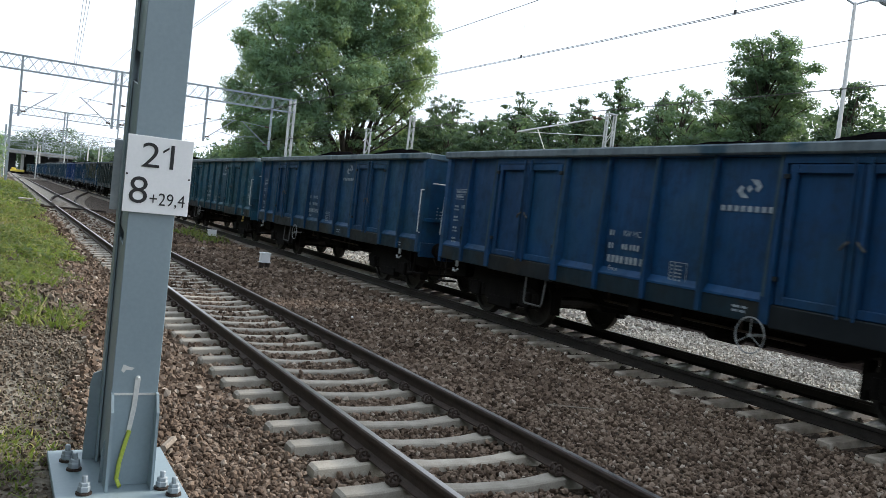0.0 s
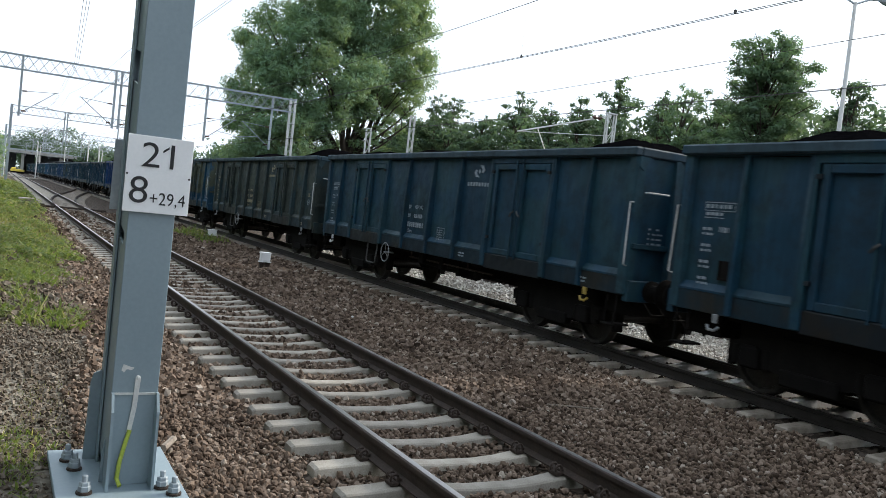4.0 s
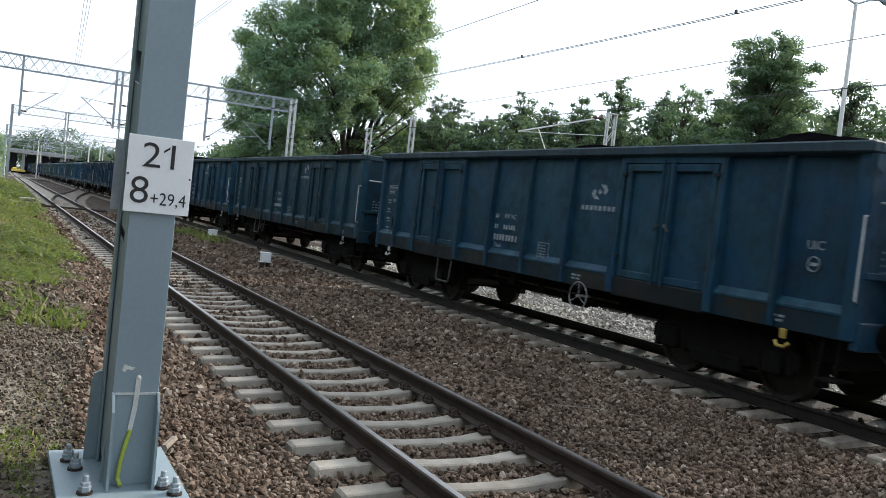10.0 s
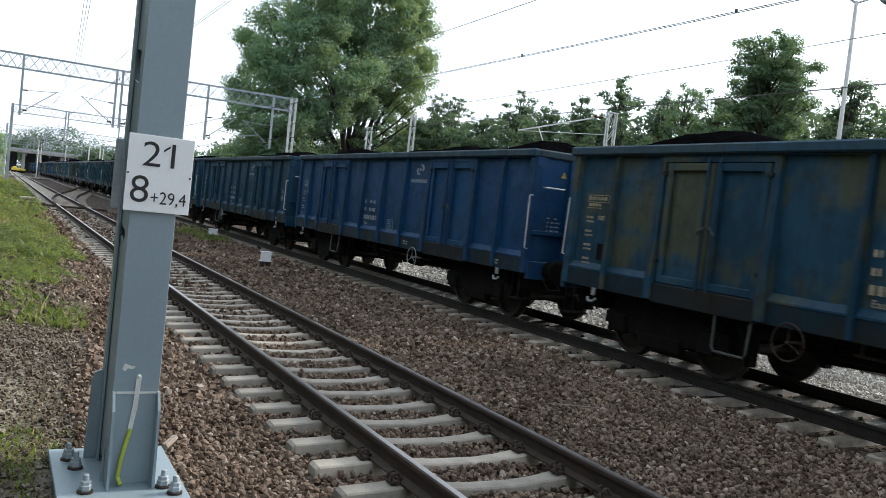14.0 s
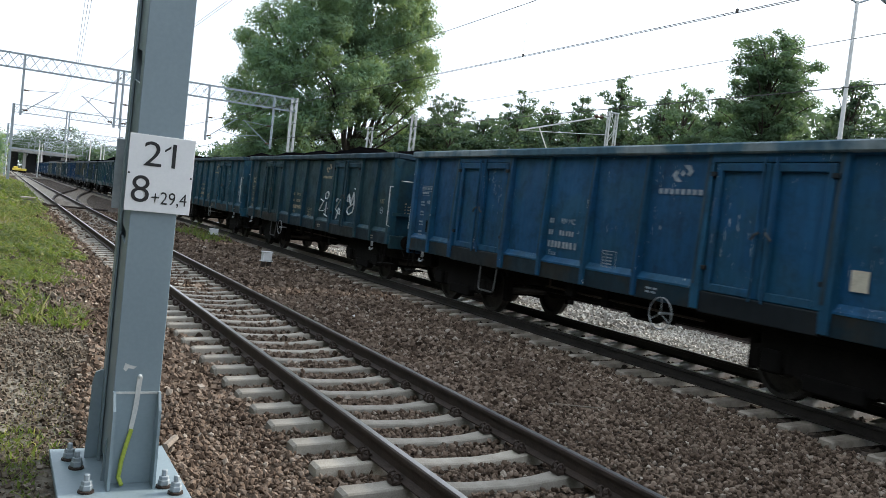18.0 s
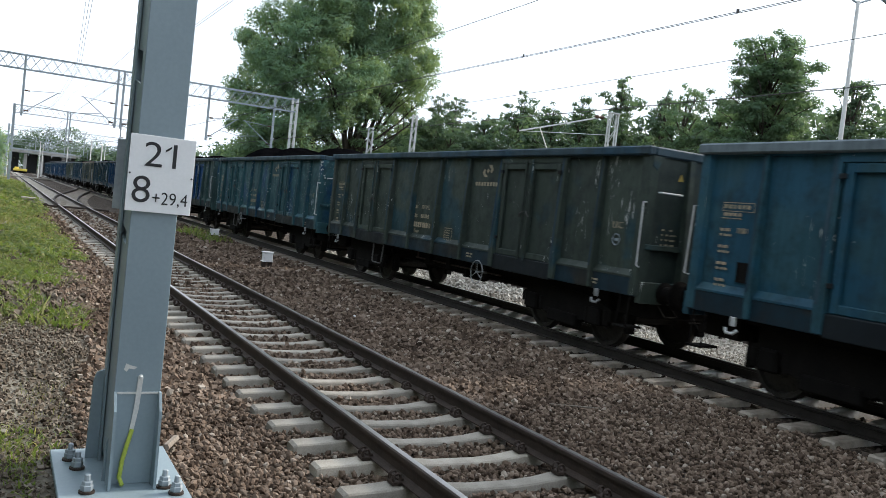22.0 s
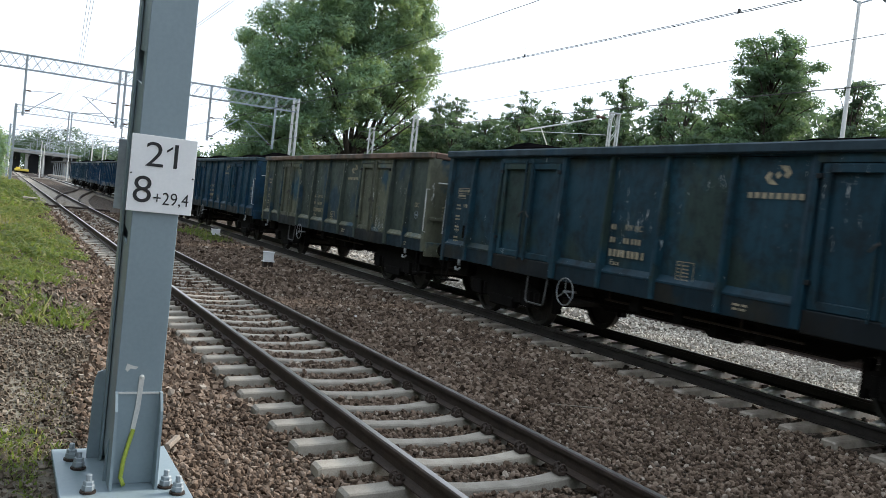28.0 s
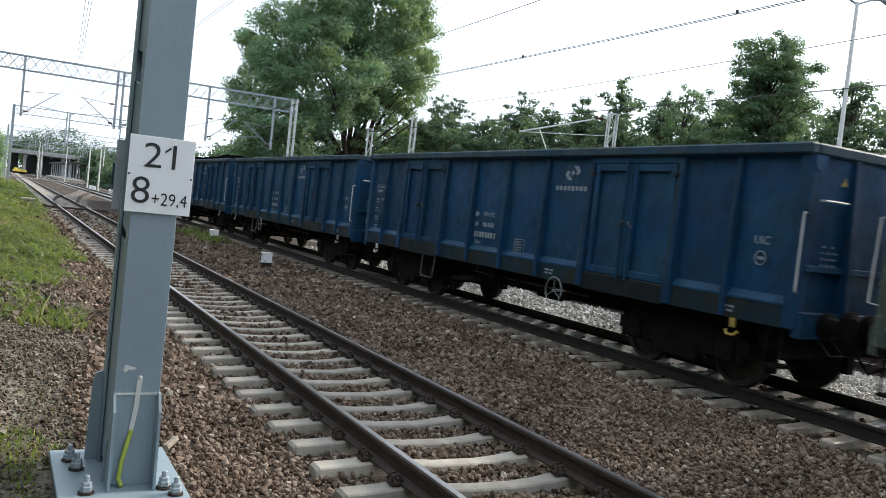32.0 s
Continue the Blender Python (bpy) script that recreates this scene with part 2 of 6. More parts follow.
def paint(name, base, second, patchy=0.0, flakes=0.0, grime=0.5, low=None, chips=(2.6, 0.22)):
    """Old wagon paint: a base colour, a second colour in patches, chalky streaks, dirt and bare flakes; each panel a little different.
    low: the colour of a repainted band along the bottom."""
    m, n, l, b = shader(name, 0.6, 0.0, 0.20)
    co = node(n, l, "ShaderNodeTexCoord").outputs["Object"]
    seed = node(n, l, "ShaderNodeObjectInfo").outputs["Random"]
    off = node(n, l, "ShaderNodeVectorMath", {0: co}, operation="ADD")
    l.new(node(n, l, "ShaderNodeCombineXYZ", {"X": seed, "Y": node(n, l, "ShaderNodeMath", {0: seed, 1: 37.0}, operation="MULTIPLY").outputs[0]}).outputs[0], off.inputs[1])
    at = off.outputs[0]
    patches = node(n, l, "ShaderNodeTexNoise", {"Vector": at, "Scale": 1.1, "Detail": 5.0, "Roughness": 0.55}).outputs["Fac"]
    shifted = node(n, l, "ShaderNodeMath", {0: seed, 1: 0.10, 2: -0.05}, operation="MULTIPLY_ADD")
    patches = node(n, l, "ShaderNodeMath", {0: patches, 1: shifted.outputs[0]}, operation="ADD").outputs[0]
    edge = 0.75 - 0.45 * patchy
    mask = ramp(n, l, patches, ((edge - 0.04, (0, 0, 0)), (edge + 0.07, (1, 1, 1))))
    col = mixed(n, l, mask, base, second)
    if low:
        z = node(n, l, "ShaderNodeSeparateXYZ", {"Vector": co}).outputs["Z"]
        wavy = node(n, l, "ShaderNodeMath", {0: patches, 1: 0.5}, operation="MULTIPLY_ADD")
        l.new(z, wavy.inputs[2])
        band = node(n, l, "ShaderNodeMapRange", {"Value": wavy.outputs[0], "From Min": 1.84, "From Max": 1.78}).outputs["Result"]
        col = mixed(n, l, band, col, low)
    col = mixed(n, l, 1.0, col, ramp(n, l, seed, ((0, (0.78, 0.78, 0.80)), (1, (1.16, 1.15, 1.12)))), "MULTIPLY")
    stretch = node(n, l, "ShaderNodeMapping", {"Vector": at, "Scale": (1.0, 6.0, 0.5)})
    streak = node(n, l, "ShaderNodeTexNoise", {"Vector": stretch.outputs[0], "Scale": 2.2, "Detail": 6.0, "Roughness": 0.7}).outputs["Fac"]
    col = mixed(n, l, 1.0, col, ramp(n, l, streak, ((0.3, (0.80, 0.81, 0.82)), (0.7, (1.26, 1.24, 1.22)))), "MULTIPLY")
    dirtn = node(n, l, "ShaderNodeTexNoise", {"Vector": at, "Scale": 2.6, "Detail": 8.0, "Roughness": 0.75}).outputs["Fac"]
    dirt = ramp(n, l, dirtn, ((0.47, (0, 0, 0)), (0.64, (grime * 0.8, grime * 0.8, grime * 0.8)), (0.80, (0.85, 0.85, 0.85))))
    col = mixed(n, l, dirt, col, (0.012, 0.017, 0.020))
    if flakes:
        fs = node(n, l, "ShaderNodeMapping", {"Vector": at, "Scale": (1.0, *chips)})
        fl = node(n, l, "ShaderNodeTexNoise", {"Vector": fs.outputs[0], "Scale": 11.0, "Detail": 5.0, "Roughness": 0.75}).outputs["Fac"]
        zone = node(n, l, "ShaderNodeTexNoise", {"Vector": at, "Scale": 0.8, "Detail": 2.0}).outputs["Fac"]
        half = node(n, l, "ShaderNodeMath", {0: zone, 1: 0.55}, operation="MULTIPLY_ADD")
        l.new(node(n, l, "ShaderNodeMath", {0: fl, 1: 1.45}, operation="MULTIPLY").outputs[0], half.inputs[2])
        half = half.outputs[0]
        both = node(n, l, "ShaderNodeMath", {0: half, 1: 0.5}, operation="MULTIPLY").outputs[0]
        col = mixed(n, l, ramp(n, l, both, ((0.640 - 0.035 * flakes, (0, 0, 0)), (0.650 - 0.035 * flakes, (0.9, 0.9, 0.9)))), col, (0.62, 0.64, 0.62))
    l.new(col, b.inputs["Base Color"])
    l.new(ramp(n, l, dirtn, ((0.3, (0.40, 0.40, 0.40)), (0.75, (0.80, 0.80, 0.80)))), b.inputs["Roughness"])
    dent = node(n, l, "ShaderNodeTexNoise", {"Vector": at, "Scale": 1.6, "Detail": 2.0}).outputs["Fac"]
    bump(n, l, b, mixed(n, l, 0.1, dent, dirtn), 0.6, 0.07)
    return m


OLIVE = (0.056, 0.066, 0.048)
LIVERY = {
    "deep_blue": paint("deep_blue_wagon_paint", (0.004, 0.040, 0.112), (0.007, 0.043, 0.102), 0.5, 0, 0.5),
    "mid_blue": paint("mid_blue_wagon_paint", (0.005, 0.042, 0.104), (0.008, 0.046, 0.094), 0.5, 0, 0.5),
    "dull_teal": paint("dull_teal_wagon_paint", (0.008, 0.038, 0.068), (0.012, 0.042, 0.060), 0.6, 0, 0.6),
    "dull_blue": paint("dull_blue_wagon_paint", (0.007, 0.042, 0.084), (0.011, 0.045, 0.074), 0.6, 0, 0.6),
    "bright_blue": paint("bright_blue_wagon_paint", (0.004, 0.037, 0.140), (0.006, 0.039, 0.122), 0.3, 0, 0.35),
    "light_blue": paint("light_blue_wagon_paint", (0.008, 0.066, 0.150), (0.011, 0.066, 0.126), 0.6, 0.1, 0.55),
    "faded_teal_blue": paint("faded_teal_blue_paint", (0.013, 0.066, 0.108), (0.020, 0.068, 0.092), 0.6, 0.1, 0.6),
    "flaking_teal": paint("flaking_teal_wagon_paint", (0.026, 0.080, 0.096), (0.012, 0.052, 0.110), 0.30, 0.8, 0.5, None, (2.0, 1.3)),
    "dark_green": paint("dark_green_grey_wagon_paint", (0.016, 0.050, 0.062), (0.010, 0.046, 0.074), 0.55, 0, 0.6),
    "sooty": paint("sooty_green_wagon_paint", (0.030, 0.040, 0.036), (0.018, 0.038, 0.046), 0.5, 0, 0.7),
    "olive_on_blue": paint("olive_patched_blue_paint", OLIVE, (0.009, 0.046, 0.085), 0.48, 0, 0.6, (0.009, 0.044, 0.085)),
    "blue_on_olive": paint("blue_patched_olive_paint", (0.009, 0.044, 0.078), (0.048, 0.058, 0.040), 0.45, 0, 0.6),
    "olive": paint("olive_green_wagon_paint", (0.036, 0.050, 0.042), (0.016, 0.045, 0.058), 0.35, 0.25, 0.55),
    "grey_olive": paint("grey_olive_wagon_paint", (0.064, 0.082, 0.064), (0.022, 0.064, 0.080), 0.35, 0.1, 0.6),
    "tan": paint("tan_grey_wagon_paint", (0.105, 0.112, 0.082), (0.018, 0.058, 0.090), 0.30, 0.3, 0.45),
    "grey_blue": paint("stained_grey_blue_paint", (0.048, 0.064, 0.056), (0.018, 0.044, 0.068), 0.36, 0.3, 0.5),
    "teal_olive": paint("olive_stained_teal_paint", (0.011, 0.042, 0.064), (0.022, 0.040, 0.038), 0.42, 0.1, 0.95),
    "flaking_green": paint("flaking_dark_green_paint", (0.030, 0.064, 0.066), (0.012, 0.046, 0.090), 0.3, 1.0, 0.55),
}
# pale colour that paints the sky-lit highlight along the post edges
POST_HIGHLIGHT = paint("post_highlight_paint", (0.026, 0.054, 0.076), (0.011, 0.036, 0.060), 0.45, 0, 0.6)
SILL = paint("coal_caked_sill_paint", (0.005, 0.019, 0.031), (0.016, 0.017, 0.015), 0.45, 0, 0.8)
GRIMY = paint("grimy_door_sill_paint", (0.006, 0.010, 0.014), (0.011, 0.010, 0.009), 0.45, 0, 0.8)
RIM_RUST = paint("rusty_rim_paint", (0.14, 0.090, 0.066), (0.07, 0.06, 0.05), 0.40, 0, 0.4)
RIM_GREY = paint("sooty_grey_rim_paint", (0.024, 0.046, 0.062), (0.014, 0.044, 0.072), 0.40, 0, 0.5)
RIM_PALE = paint("bleached_rim_paint", (0.15, 0.19, 0.21), (0.04, 0.09, 0.13), 0.45, 0, 0.4)
BLUEDOOR = paint("repainted_blue_door", (0.005, 0.050, 0.15), (0.007, 0.050, 0.125), 0.3, 0.9, 0.3)


# ---- geometry helpers ----
class Geo:
    """Gathers vertices and faces of one mesh."""

    def __init__(self):
        self.v, self.f = [], []

    def add(self, v, f):
        o = len(self.v)
        self.v += [tuple(p) for p in v]
        self.f += [tuple(i + o for i in q) for q in f]
        return self

    def box(self, x0, x1, y0, y1, z0, z1, b=0.0):
        x0, x1, y0, y1, z0, z1 = min(x0, x1), max(x0, x1), min(y0, y1), max(y0, y1), min(z0, z1), max(z0, z1)
        if not b:
            v = [(x, y, z) for z in (z0, z1) for y in (y0, y1) for x in (x0, x1)]
            return self.add(v, [(0, 2, 3, 1), (4, 5, 7, 6), (0, 1, 5, 4), (2, 6, 7, 3), (0, 4, 6, 2), (1, 3, 7, 5)])
        v, idx, lo, hi = [], {}, (x0, y0, z0), (x1, y1, z1)
        for c in range(8):
            s = [(c >> i) & 1 for i in range(3)]
            for a in range(3):
                p = [(hi[i] if s[i] else lo[i]) + (0 if i == a else (-b if s[i] else b)) for i in range(3)]
                idx[c, a] = len(v)
                v.append(p)
        f = []
        for a in range(3):
            i, j = (a + 1) % 3, (a + 2) % 3
            for s in (0, 1):
                base = s << a
                loop = [base, base | 1 << i, base | 1 << i | 1 << j, base | 1 << j]
                q = [idx[c, a] for c in loop]
                f.append(q if s else q[::-1])
        for a in range(3):
            i, j = (a + 1) % 3, (a + 2) % 3
            for si in (0, 1):
                for sj in (0, 1):
                    c0 = si << i | sj << j
                    c1 = c0 | 1 << a
                    q = [idx[c0, i], idx[c1, i], idx[c1, j], idx[c0, j]]
                    f.append(q if si == sj else q[::-1])
        for c in range(8):
            q = [idx[c, 0], idx[c, 1], idx[c, 2]]
            f.append(q if bin(c).count("1") % 2 else q[::-1])
        return self.add(v, f)

    def tube(self, pts, r, n=6, r1=None, caps=True):
        pts = [Vector(p) for p in pts]
        v, up = [], None
        for k, p in enumerate(pts):
            d = (pts[min(k + 1, len(pts) - 1)] - pts[max(k - 1, 0)]).normalized()
            if up is None:
                up = Vector((0, 0, 1)) if abs(d.z) < 0.9 else Vector((1, 0, 0))
            s = d.cross(up).normalized()
            up = s.cross(d).normalized()
            rr = r if r1 is None else r + (r1 - r) * k / (len(pts) - 1)
            v += [p + (s * math.cos(2 * math.pi * i / n) + up * math.sin(2 * math.pi * i / n)) * rr for i in range(n)]
        f = [(k * n + i, k * n + (i + 1) % n, (k + 1) * n + (i + 1) % n, (k + 1) * n + i) for k in range(len(pts) - 1) for i in range(n)]
        if caps:
            f += [tuple(range(n))[::-1], tuple(range((len(pts) - 1) * n, len(pts) * n))]
        return self.add(v, f)

    def lathe(self, centre, axis, profile, n=20):
        """profile: (radius, along) pairs round the axis x, y or z."""
        c, v = Vector(centre), []
        for r, a in profile:
            for i in range(n):
                p, q = r * math.cos(2 * math.pi * i / n), r * math.sin(2 * math.pi * i / n)
                v.append(c + Vector({"x": (a, p, q), "y": (q, a, p), "z": (p, q, a)}[axis]))
        m = len(profile)
        f = [(k * n + i, k * n + (i + 1) % n, (k + 1) * n + (i + 1) % n, (k + 1) * n + i) for k in range(m - 1) for i in range(n)]
        f += [tuple(range(n))[::-1], tuple(range((m - 1) * n, m * n))]
        return self.add(v, f)

    def prism(self, outline, axis, a0, a1):
        """outline: points in the other two axes, in order."""
        def at(p, a):
            return {"x": (a, p[0], p[1]), "y": (p[0], a, p[1]), "z": (p[0], p[1], a)}[axis]
        n = len(outline)
        v = [at(p, a0) for p in outline] + [at(p, a1) for p in outline]
        f = [tuple(range(n))[::-1], tuple(range(n, 2 * n))] + [(i, (i + 1) % n, n + (i + 1) % n, n + i) for i in range(n)]
        return self.add(v, f)

    def mesh(self, name, material=None, smooth=False):
        me = bpy.data.meshes.new(name)
        me.from_pydata(self.v, [], self.f)
        if material:
            me.materials.append(material)
        if smooth:
            me.polygons.foreach_set("use_smooth", [True] * len(me.polygons))
        bm = bmesh.new()
        bm.from_mesh(me)
        bmesh.ops.recalc_face_normals(bm, faces=bm.faces)
        bm.to_mesh(me)
        bm.free()
        return me


def part(name, geo, material, parent, label="", smooth=False, m=None):
    me = geo if isinstance(geo, bpy.types.Mesh) else geo.mesh(name, material, smooth)
    ob = new(name, me)
    ob.parent = parent
    if m is not None:
        ob.matrix_basis = m
    if label:
        tagged(ob, label)
    return ob


def thing(name, label, category, m=None, group="", kind=""):
    ob = new(name)
    ob.empty_display_size = 0.2
    if m is not None:
        ob.matrix_basis = m
    return tagged(ob, label, category, group, kind)


def cloud(name, verts, faces, material, smooth=False):
    """A mesh from numpy arrays: verts (n, 3), faces (m, 3 or 4)."""
    me = bpy.data.meshes.new(name)
    k = faces.shape[1]
    me.vertices.add(len(verts))
    me.vertices.foreach_set("co", verts.astype(np.float32).ravel())
    me.loops.add(faces.size)
    me.loops.foreach_set("vertex_index", faces.astype(np.int32).ravel())
    me.polygons.add(len(faces))
    me.polygons.foreach_set("loop_start", np.arange(0, faces.size, k, dtype=np.int32))
    me.polygons.foreach_set("use_smooth", np.full(len(faces), smooth))
    me.materials.append(material)
    me.update(calc_edges=True)
    return me


def lettering(text, size, material, name="lettering"):
    cu = bpy.data.curves.new(name, "FONT")
    cu.body, cu.size, cu.extrude, cu.resolution_u = text, size, 0.0015, 4
    cu.offset = -0.005 * size if material is INK else 0.0
    cu.align_x, cu.align_y = "CENTER", "CENTER"
    tmp = bpy.data.objects.new(name, cu)
    scene.collection.objects.link(tmp)
    bpy.context.view_layer.update()
    me = bpy.data.meshes.new_from_object(tmp.evaluated_get(bpy.context.evaluated_depsgraph_get()))
    bpy.data.objects.remove(tmp)
    me.materials.clear()
    me.materials.append(material)
    return me


rng = np.random.default_rng(7)
TRACK = (0.0, 6.10, 11.75)
SPACING = 0.6


def level(x, y):
    """Height of the ground."""
    xs = (-60, -9, -5.0, -3.4, -2.9, -2.3, -1.75, -1.3, 1.3, 1.8, 4.4, 4.8, 7.4, 9.3, 12.2, 13.5, 15.5, 60)
    zs = (0.9, 0.45, 0.14, -0.04, -0.07, -0.15, -0.25, -0.285, -0.285, -0.30, -0.272, -0.272, -0.285, -0.285, -0.29, -0.55, -0.7, -0.6)
    z = np.interp(x, xs, zs)
    return z + 0.018 * np.sin(1.7 * x + 0.9 * y) * np.sin(0.8 * y - 0.6 * x + 1.0) + 0.008 * np.sin(5.1 * x) * np.sin(4.3 * y)


# ---- ground ----
gx = np.concatenate((np.array([-2500, -600, -150, -60, -30, -16]), np.arange(-9, 16, 0.25), np.array([18, 24, 40, 90, 250, 800, 2500])))
gy = np.concatenate((np.array([-400, -60, -20]), np.arange(-10, 40, 0.4), np.arange(40, 140, 4), np.array([160, 220, 300, 420, 700, 1500, 4000])))
GX, GY = np.meshgrid(gx, gy)
GZ = level(GX, GY)
nx, ny = len(gx), len(gy)
ii = np.arange(nx * ny).reshape(ny, nx)
quads = np.stack((ii[:-1, :-1], ii[:-1, 1:], ii[1:, 1:], ii[1:, :-1]), -1).reshape(-1, 4)
ground = new("ground", cloud("ground", np.stack((GX, GY, GZ), -1).reshape(-1, 3), quads, GROUND, True))
tagged(ground, "brown ballast and weedy soil beside the tracks", "ground", kind="structure")

CUBE = np.array([(x, y, z) for z in (-1, 1) for y in (-1, 1) for x in (-1, 1)], float)
CUBE_F = np.array([(0, 2, 3, 1), (4, 5, 7, 6), (0, 1, 5, 4), (2, 6, 7, 3), (0, 4, 6, 2), (1, 3, 7, 5)])


GOLD = (1 + 5 ** 0.5) / 2
PEBBLE = np.array([p for a in (-1, 1) for b in (-GOLD, GOLD) for p in ((0, a, b), (a, b, 0), (b, 0, a))], float) / 1.9
PEBBLE_F = np.array([(i, j, k) for i in range(12) for j in range(12) for k in range(12)
                     if i < j and i < k and all(abs(np.linalg.norm(PEBBLE[p] - PEBBLE[q]) - 2 / 1.9) < 0.01 for p, q in ((i, j), (j, k), (k, i)))
                     and np.dot(np.cross(PEBBLE[j] - PEBBLE[i], PEBBLE[k] - PEBBLE[i]), PEBBLE[i]) > 0])


def stones(name, x0, x1, y0, y1, step, size, material, label, keep=None, lift=0.0):
    nxs, nys = int((x1 - x0) / step), int((y1 - y0) / step)
    X, Y = np.meshgrid(x0 + (np.arange(nxs) + 0.5) * step, y0 + (np.arange(nys) + 0.5) * step)
    X, Y = (X + rng.uniform(-0.55, 0.55, X.shape) * step).ravel(), (Y + rng.uniform(-0.55, 0.55, Y.shape) * step).ravel()
    if keep is not None:
        ok = keep(X, Y)
        X, Y = X[ok], Y[ok]
    n = len(X)
    s = size * np.clip(rng.lognormal(0, 0.3, n), 0.55, 1.5)
    base, sides = (PEBBLE, PEBBLE_F) if 0.04 < size < 0.05 and step < 0.036 else (CUBE, CUBE_F)
    jitter = rng.uniform(0.58, 1.28, (n, len(base), 1)) if base is PEBBLE else rng.uniform(0.50, 1.08, (n, 8, 3))
    v = base[None] * jitter * (s / 2)[:, None, None] * rng.uniform(0.65, 1.15, (n, 1, 3))
    q = rng.normal(size=(n, 4))
    q /= np.linalg.norm(q, axis=1)[:, None]
    w, a, b, c = q.T
    R = np.stack((1 - 2 * (b * b + c * c), 2 * (a * b - c * w), 2 * (a * c + b * w), 2 * (a * b + c * w), 1 - 2 * (a * a + c * c),
                  2 * (b * c - a * w), 2 * (a * c - b * w), 2 * (b * c + a * w), 1 - 2 * (a * a + b * b)), -1).reshape(n, 3, 3)
    v = np.einsum("nij,nkj->nki", R, v)
    v += np.stack((X, Y, level(X, Y) + lift + rng.uniform(-0.30, 0.60, n) * s), -1)[:, None]
    f = (sides[None] + len(base) * np.arange(n)[:, None, None]).reshape(-1, sides.shape[1])
    ob = new(name, cloud(name, v.reshape(-1, 3), f, material))
    return tagged(ob, label, "ballast", kind="stuff")


def off_sleepers(X, Y):
    near = (np.abs(X) < 1.34) | (np.abs(X - TRACK[1]) < 1.34)
    on = np.abs((Y + 0.3) % SPACING - 0.3) < np.where(X > 3, 0.125, 0.11)
    return ~(near & on) & (np.abs(np.abs(X) - 0.7535) > 0.06) & (X > -2.9 - 0.3 * np.sin(Y)) & ~((np.abs(X + 2.88) < 0.36) & (np.abs(Y + 0.32) < 0.58))


def in_sight(X, Y):
    """Ballast is laid stone by stone only from here on."""
    return off_sleepers(X, Y) & (Y > np.interp(X, (-2.4, 3.8, 7.6), (0.3, -0.8, 1.7)) - 0.5)


BALLAST = "reddish-brown crushed stone ballast between the tracks"
stones("ballast", -3.0, 4.95, -1.6, 2.6, 0.034, 0.045, STONES, BALLAST, in_sight)
stones("ballast", -2.9, 4.95, 2.6, 5, 0.039, 0.048, STONES, BALLAST, in_sight)
stones("ballast", -2.7, 4.95, 5, 12, 0.048, 0.054, STONES, BALLAST, off_sleepers)
stones("ballast", -2.4, 4.95, 12, 24, 0.074, 0.072, STONES, BALLAST, off_sleepers)
stones("ballast", -2.2, 5.0, 24, 46, 0.12, 0.10, STONES, BALLAST, off_sleepers)
stones("ballast", 4.95, 7.2, -1, 18, 0.072, 0.064, STONES_DARK, "dark crushed stone between the rails", in_sight, -0.045)
stones("ballast", 7.2, 10.9, 0.8, 9, 0.048, 0.044, PALE, "pale clean crushed stone beyond the train")
stones("ballast", 7.2, 10.9, 9, 30, 0.10, 0.08, PALE, "pale clean crushed stone beyond the train")


# ---- tracks ----
def rail_outline(cx):
    half = [(0.0, 0.0), (0.026, -0.001), (0.034, -0.006), (0.036, -0.014), (0.036, -0.037), (0.010, -0.048), (0.008, -0.090), (0.010, -0.138), (0.030, -0.148), (0.075, -0.160), (0.075, -0.172)]
    return [(cx + a, z) for a, z in half] + [(cx - a, z) for a, z in half[::-1][:-1]]


def sleeper_mesh(name, material):
    g = Geo()
    xs = (-1.30, -1.27, -1.02, -0.86, -0.66, -0.42, -0.2, 0.2, 0.42, 0.66, 0.86, 1.02, 1.27, 1.30)
    zt = (-0.225, -0.205, -0.196, -0.182, -0.182, -0.215, -0.232, -0.232, -0.215, -0.182, -0.182, -0.196, -0.205, -0.225)
    v, f = [], []
    for x, z in zip(xs, zt):
        w = 0.098 if abs(x) > 0.5 else 0.085
        w -= 0.012 if abs(x) > 1.28 else 0
        v += [(x, -w - 0.035, -0.40), (x, -w, z - 0.012), (x, -w + 0.014, z), (x, w - 0.014, z), (x, w, z - 0.012), (x, w + 0.035, -0.40)]
    for k in range(len(xs) - 1):
        f += [(k * 6 + i, k * 6 + i + 1, k * 6 + i + 7, k * 6 + i + 6) for i in range(5)]
    f += [(5, 4, 3, 2, 1, 0), tuple(range(len(v) - 6, len(v)))]
    return g.add(v, f).mesh(name, material)


CLIP = Geo().box(0.075, 0.150, -0.055, 0.055, -0.186, -0.150, 0.008).box(0.045, 0.10, -0.03, 0.03, -0.155, -0.132, 0.006)
for dy in (-0.036, 0.036):
    CLIP.tube([(0.112 + 0.034 * math.cos(a * math.pi / 5), dy + 0.004 * math.cos(a * math.pi / 5), -0.128 + 0.034 * math.sin(a * math.pi / 5)) for a in range(11)], 0.011, 5, caps=False)
CLIP = CLIP.mesh("rail_clip", RUST)


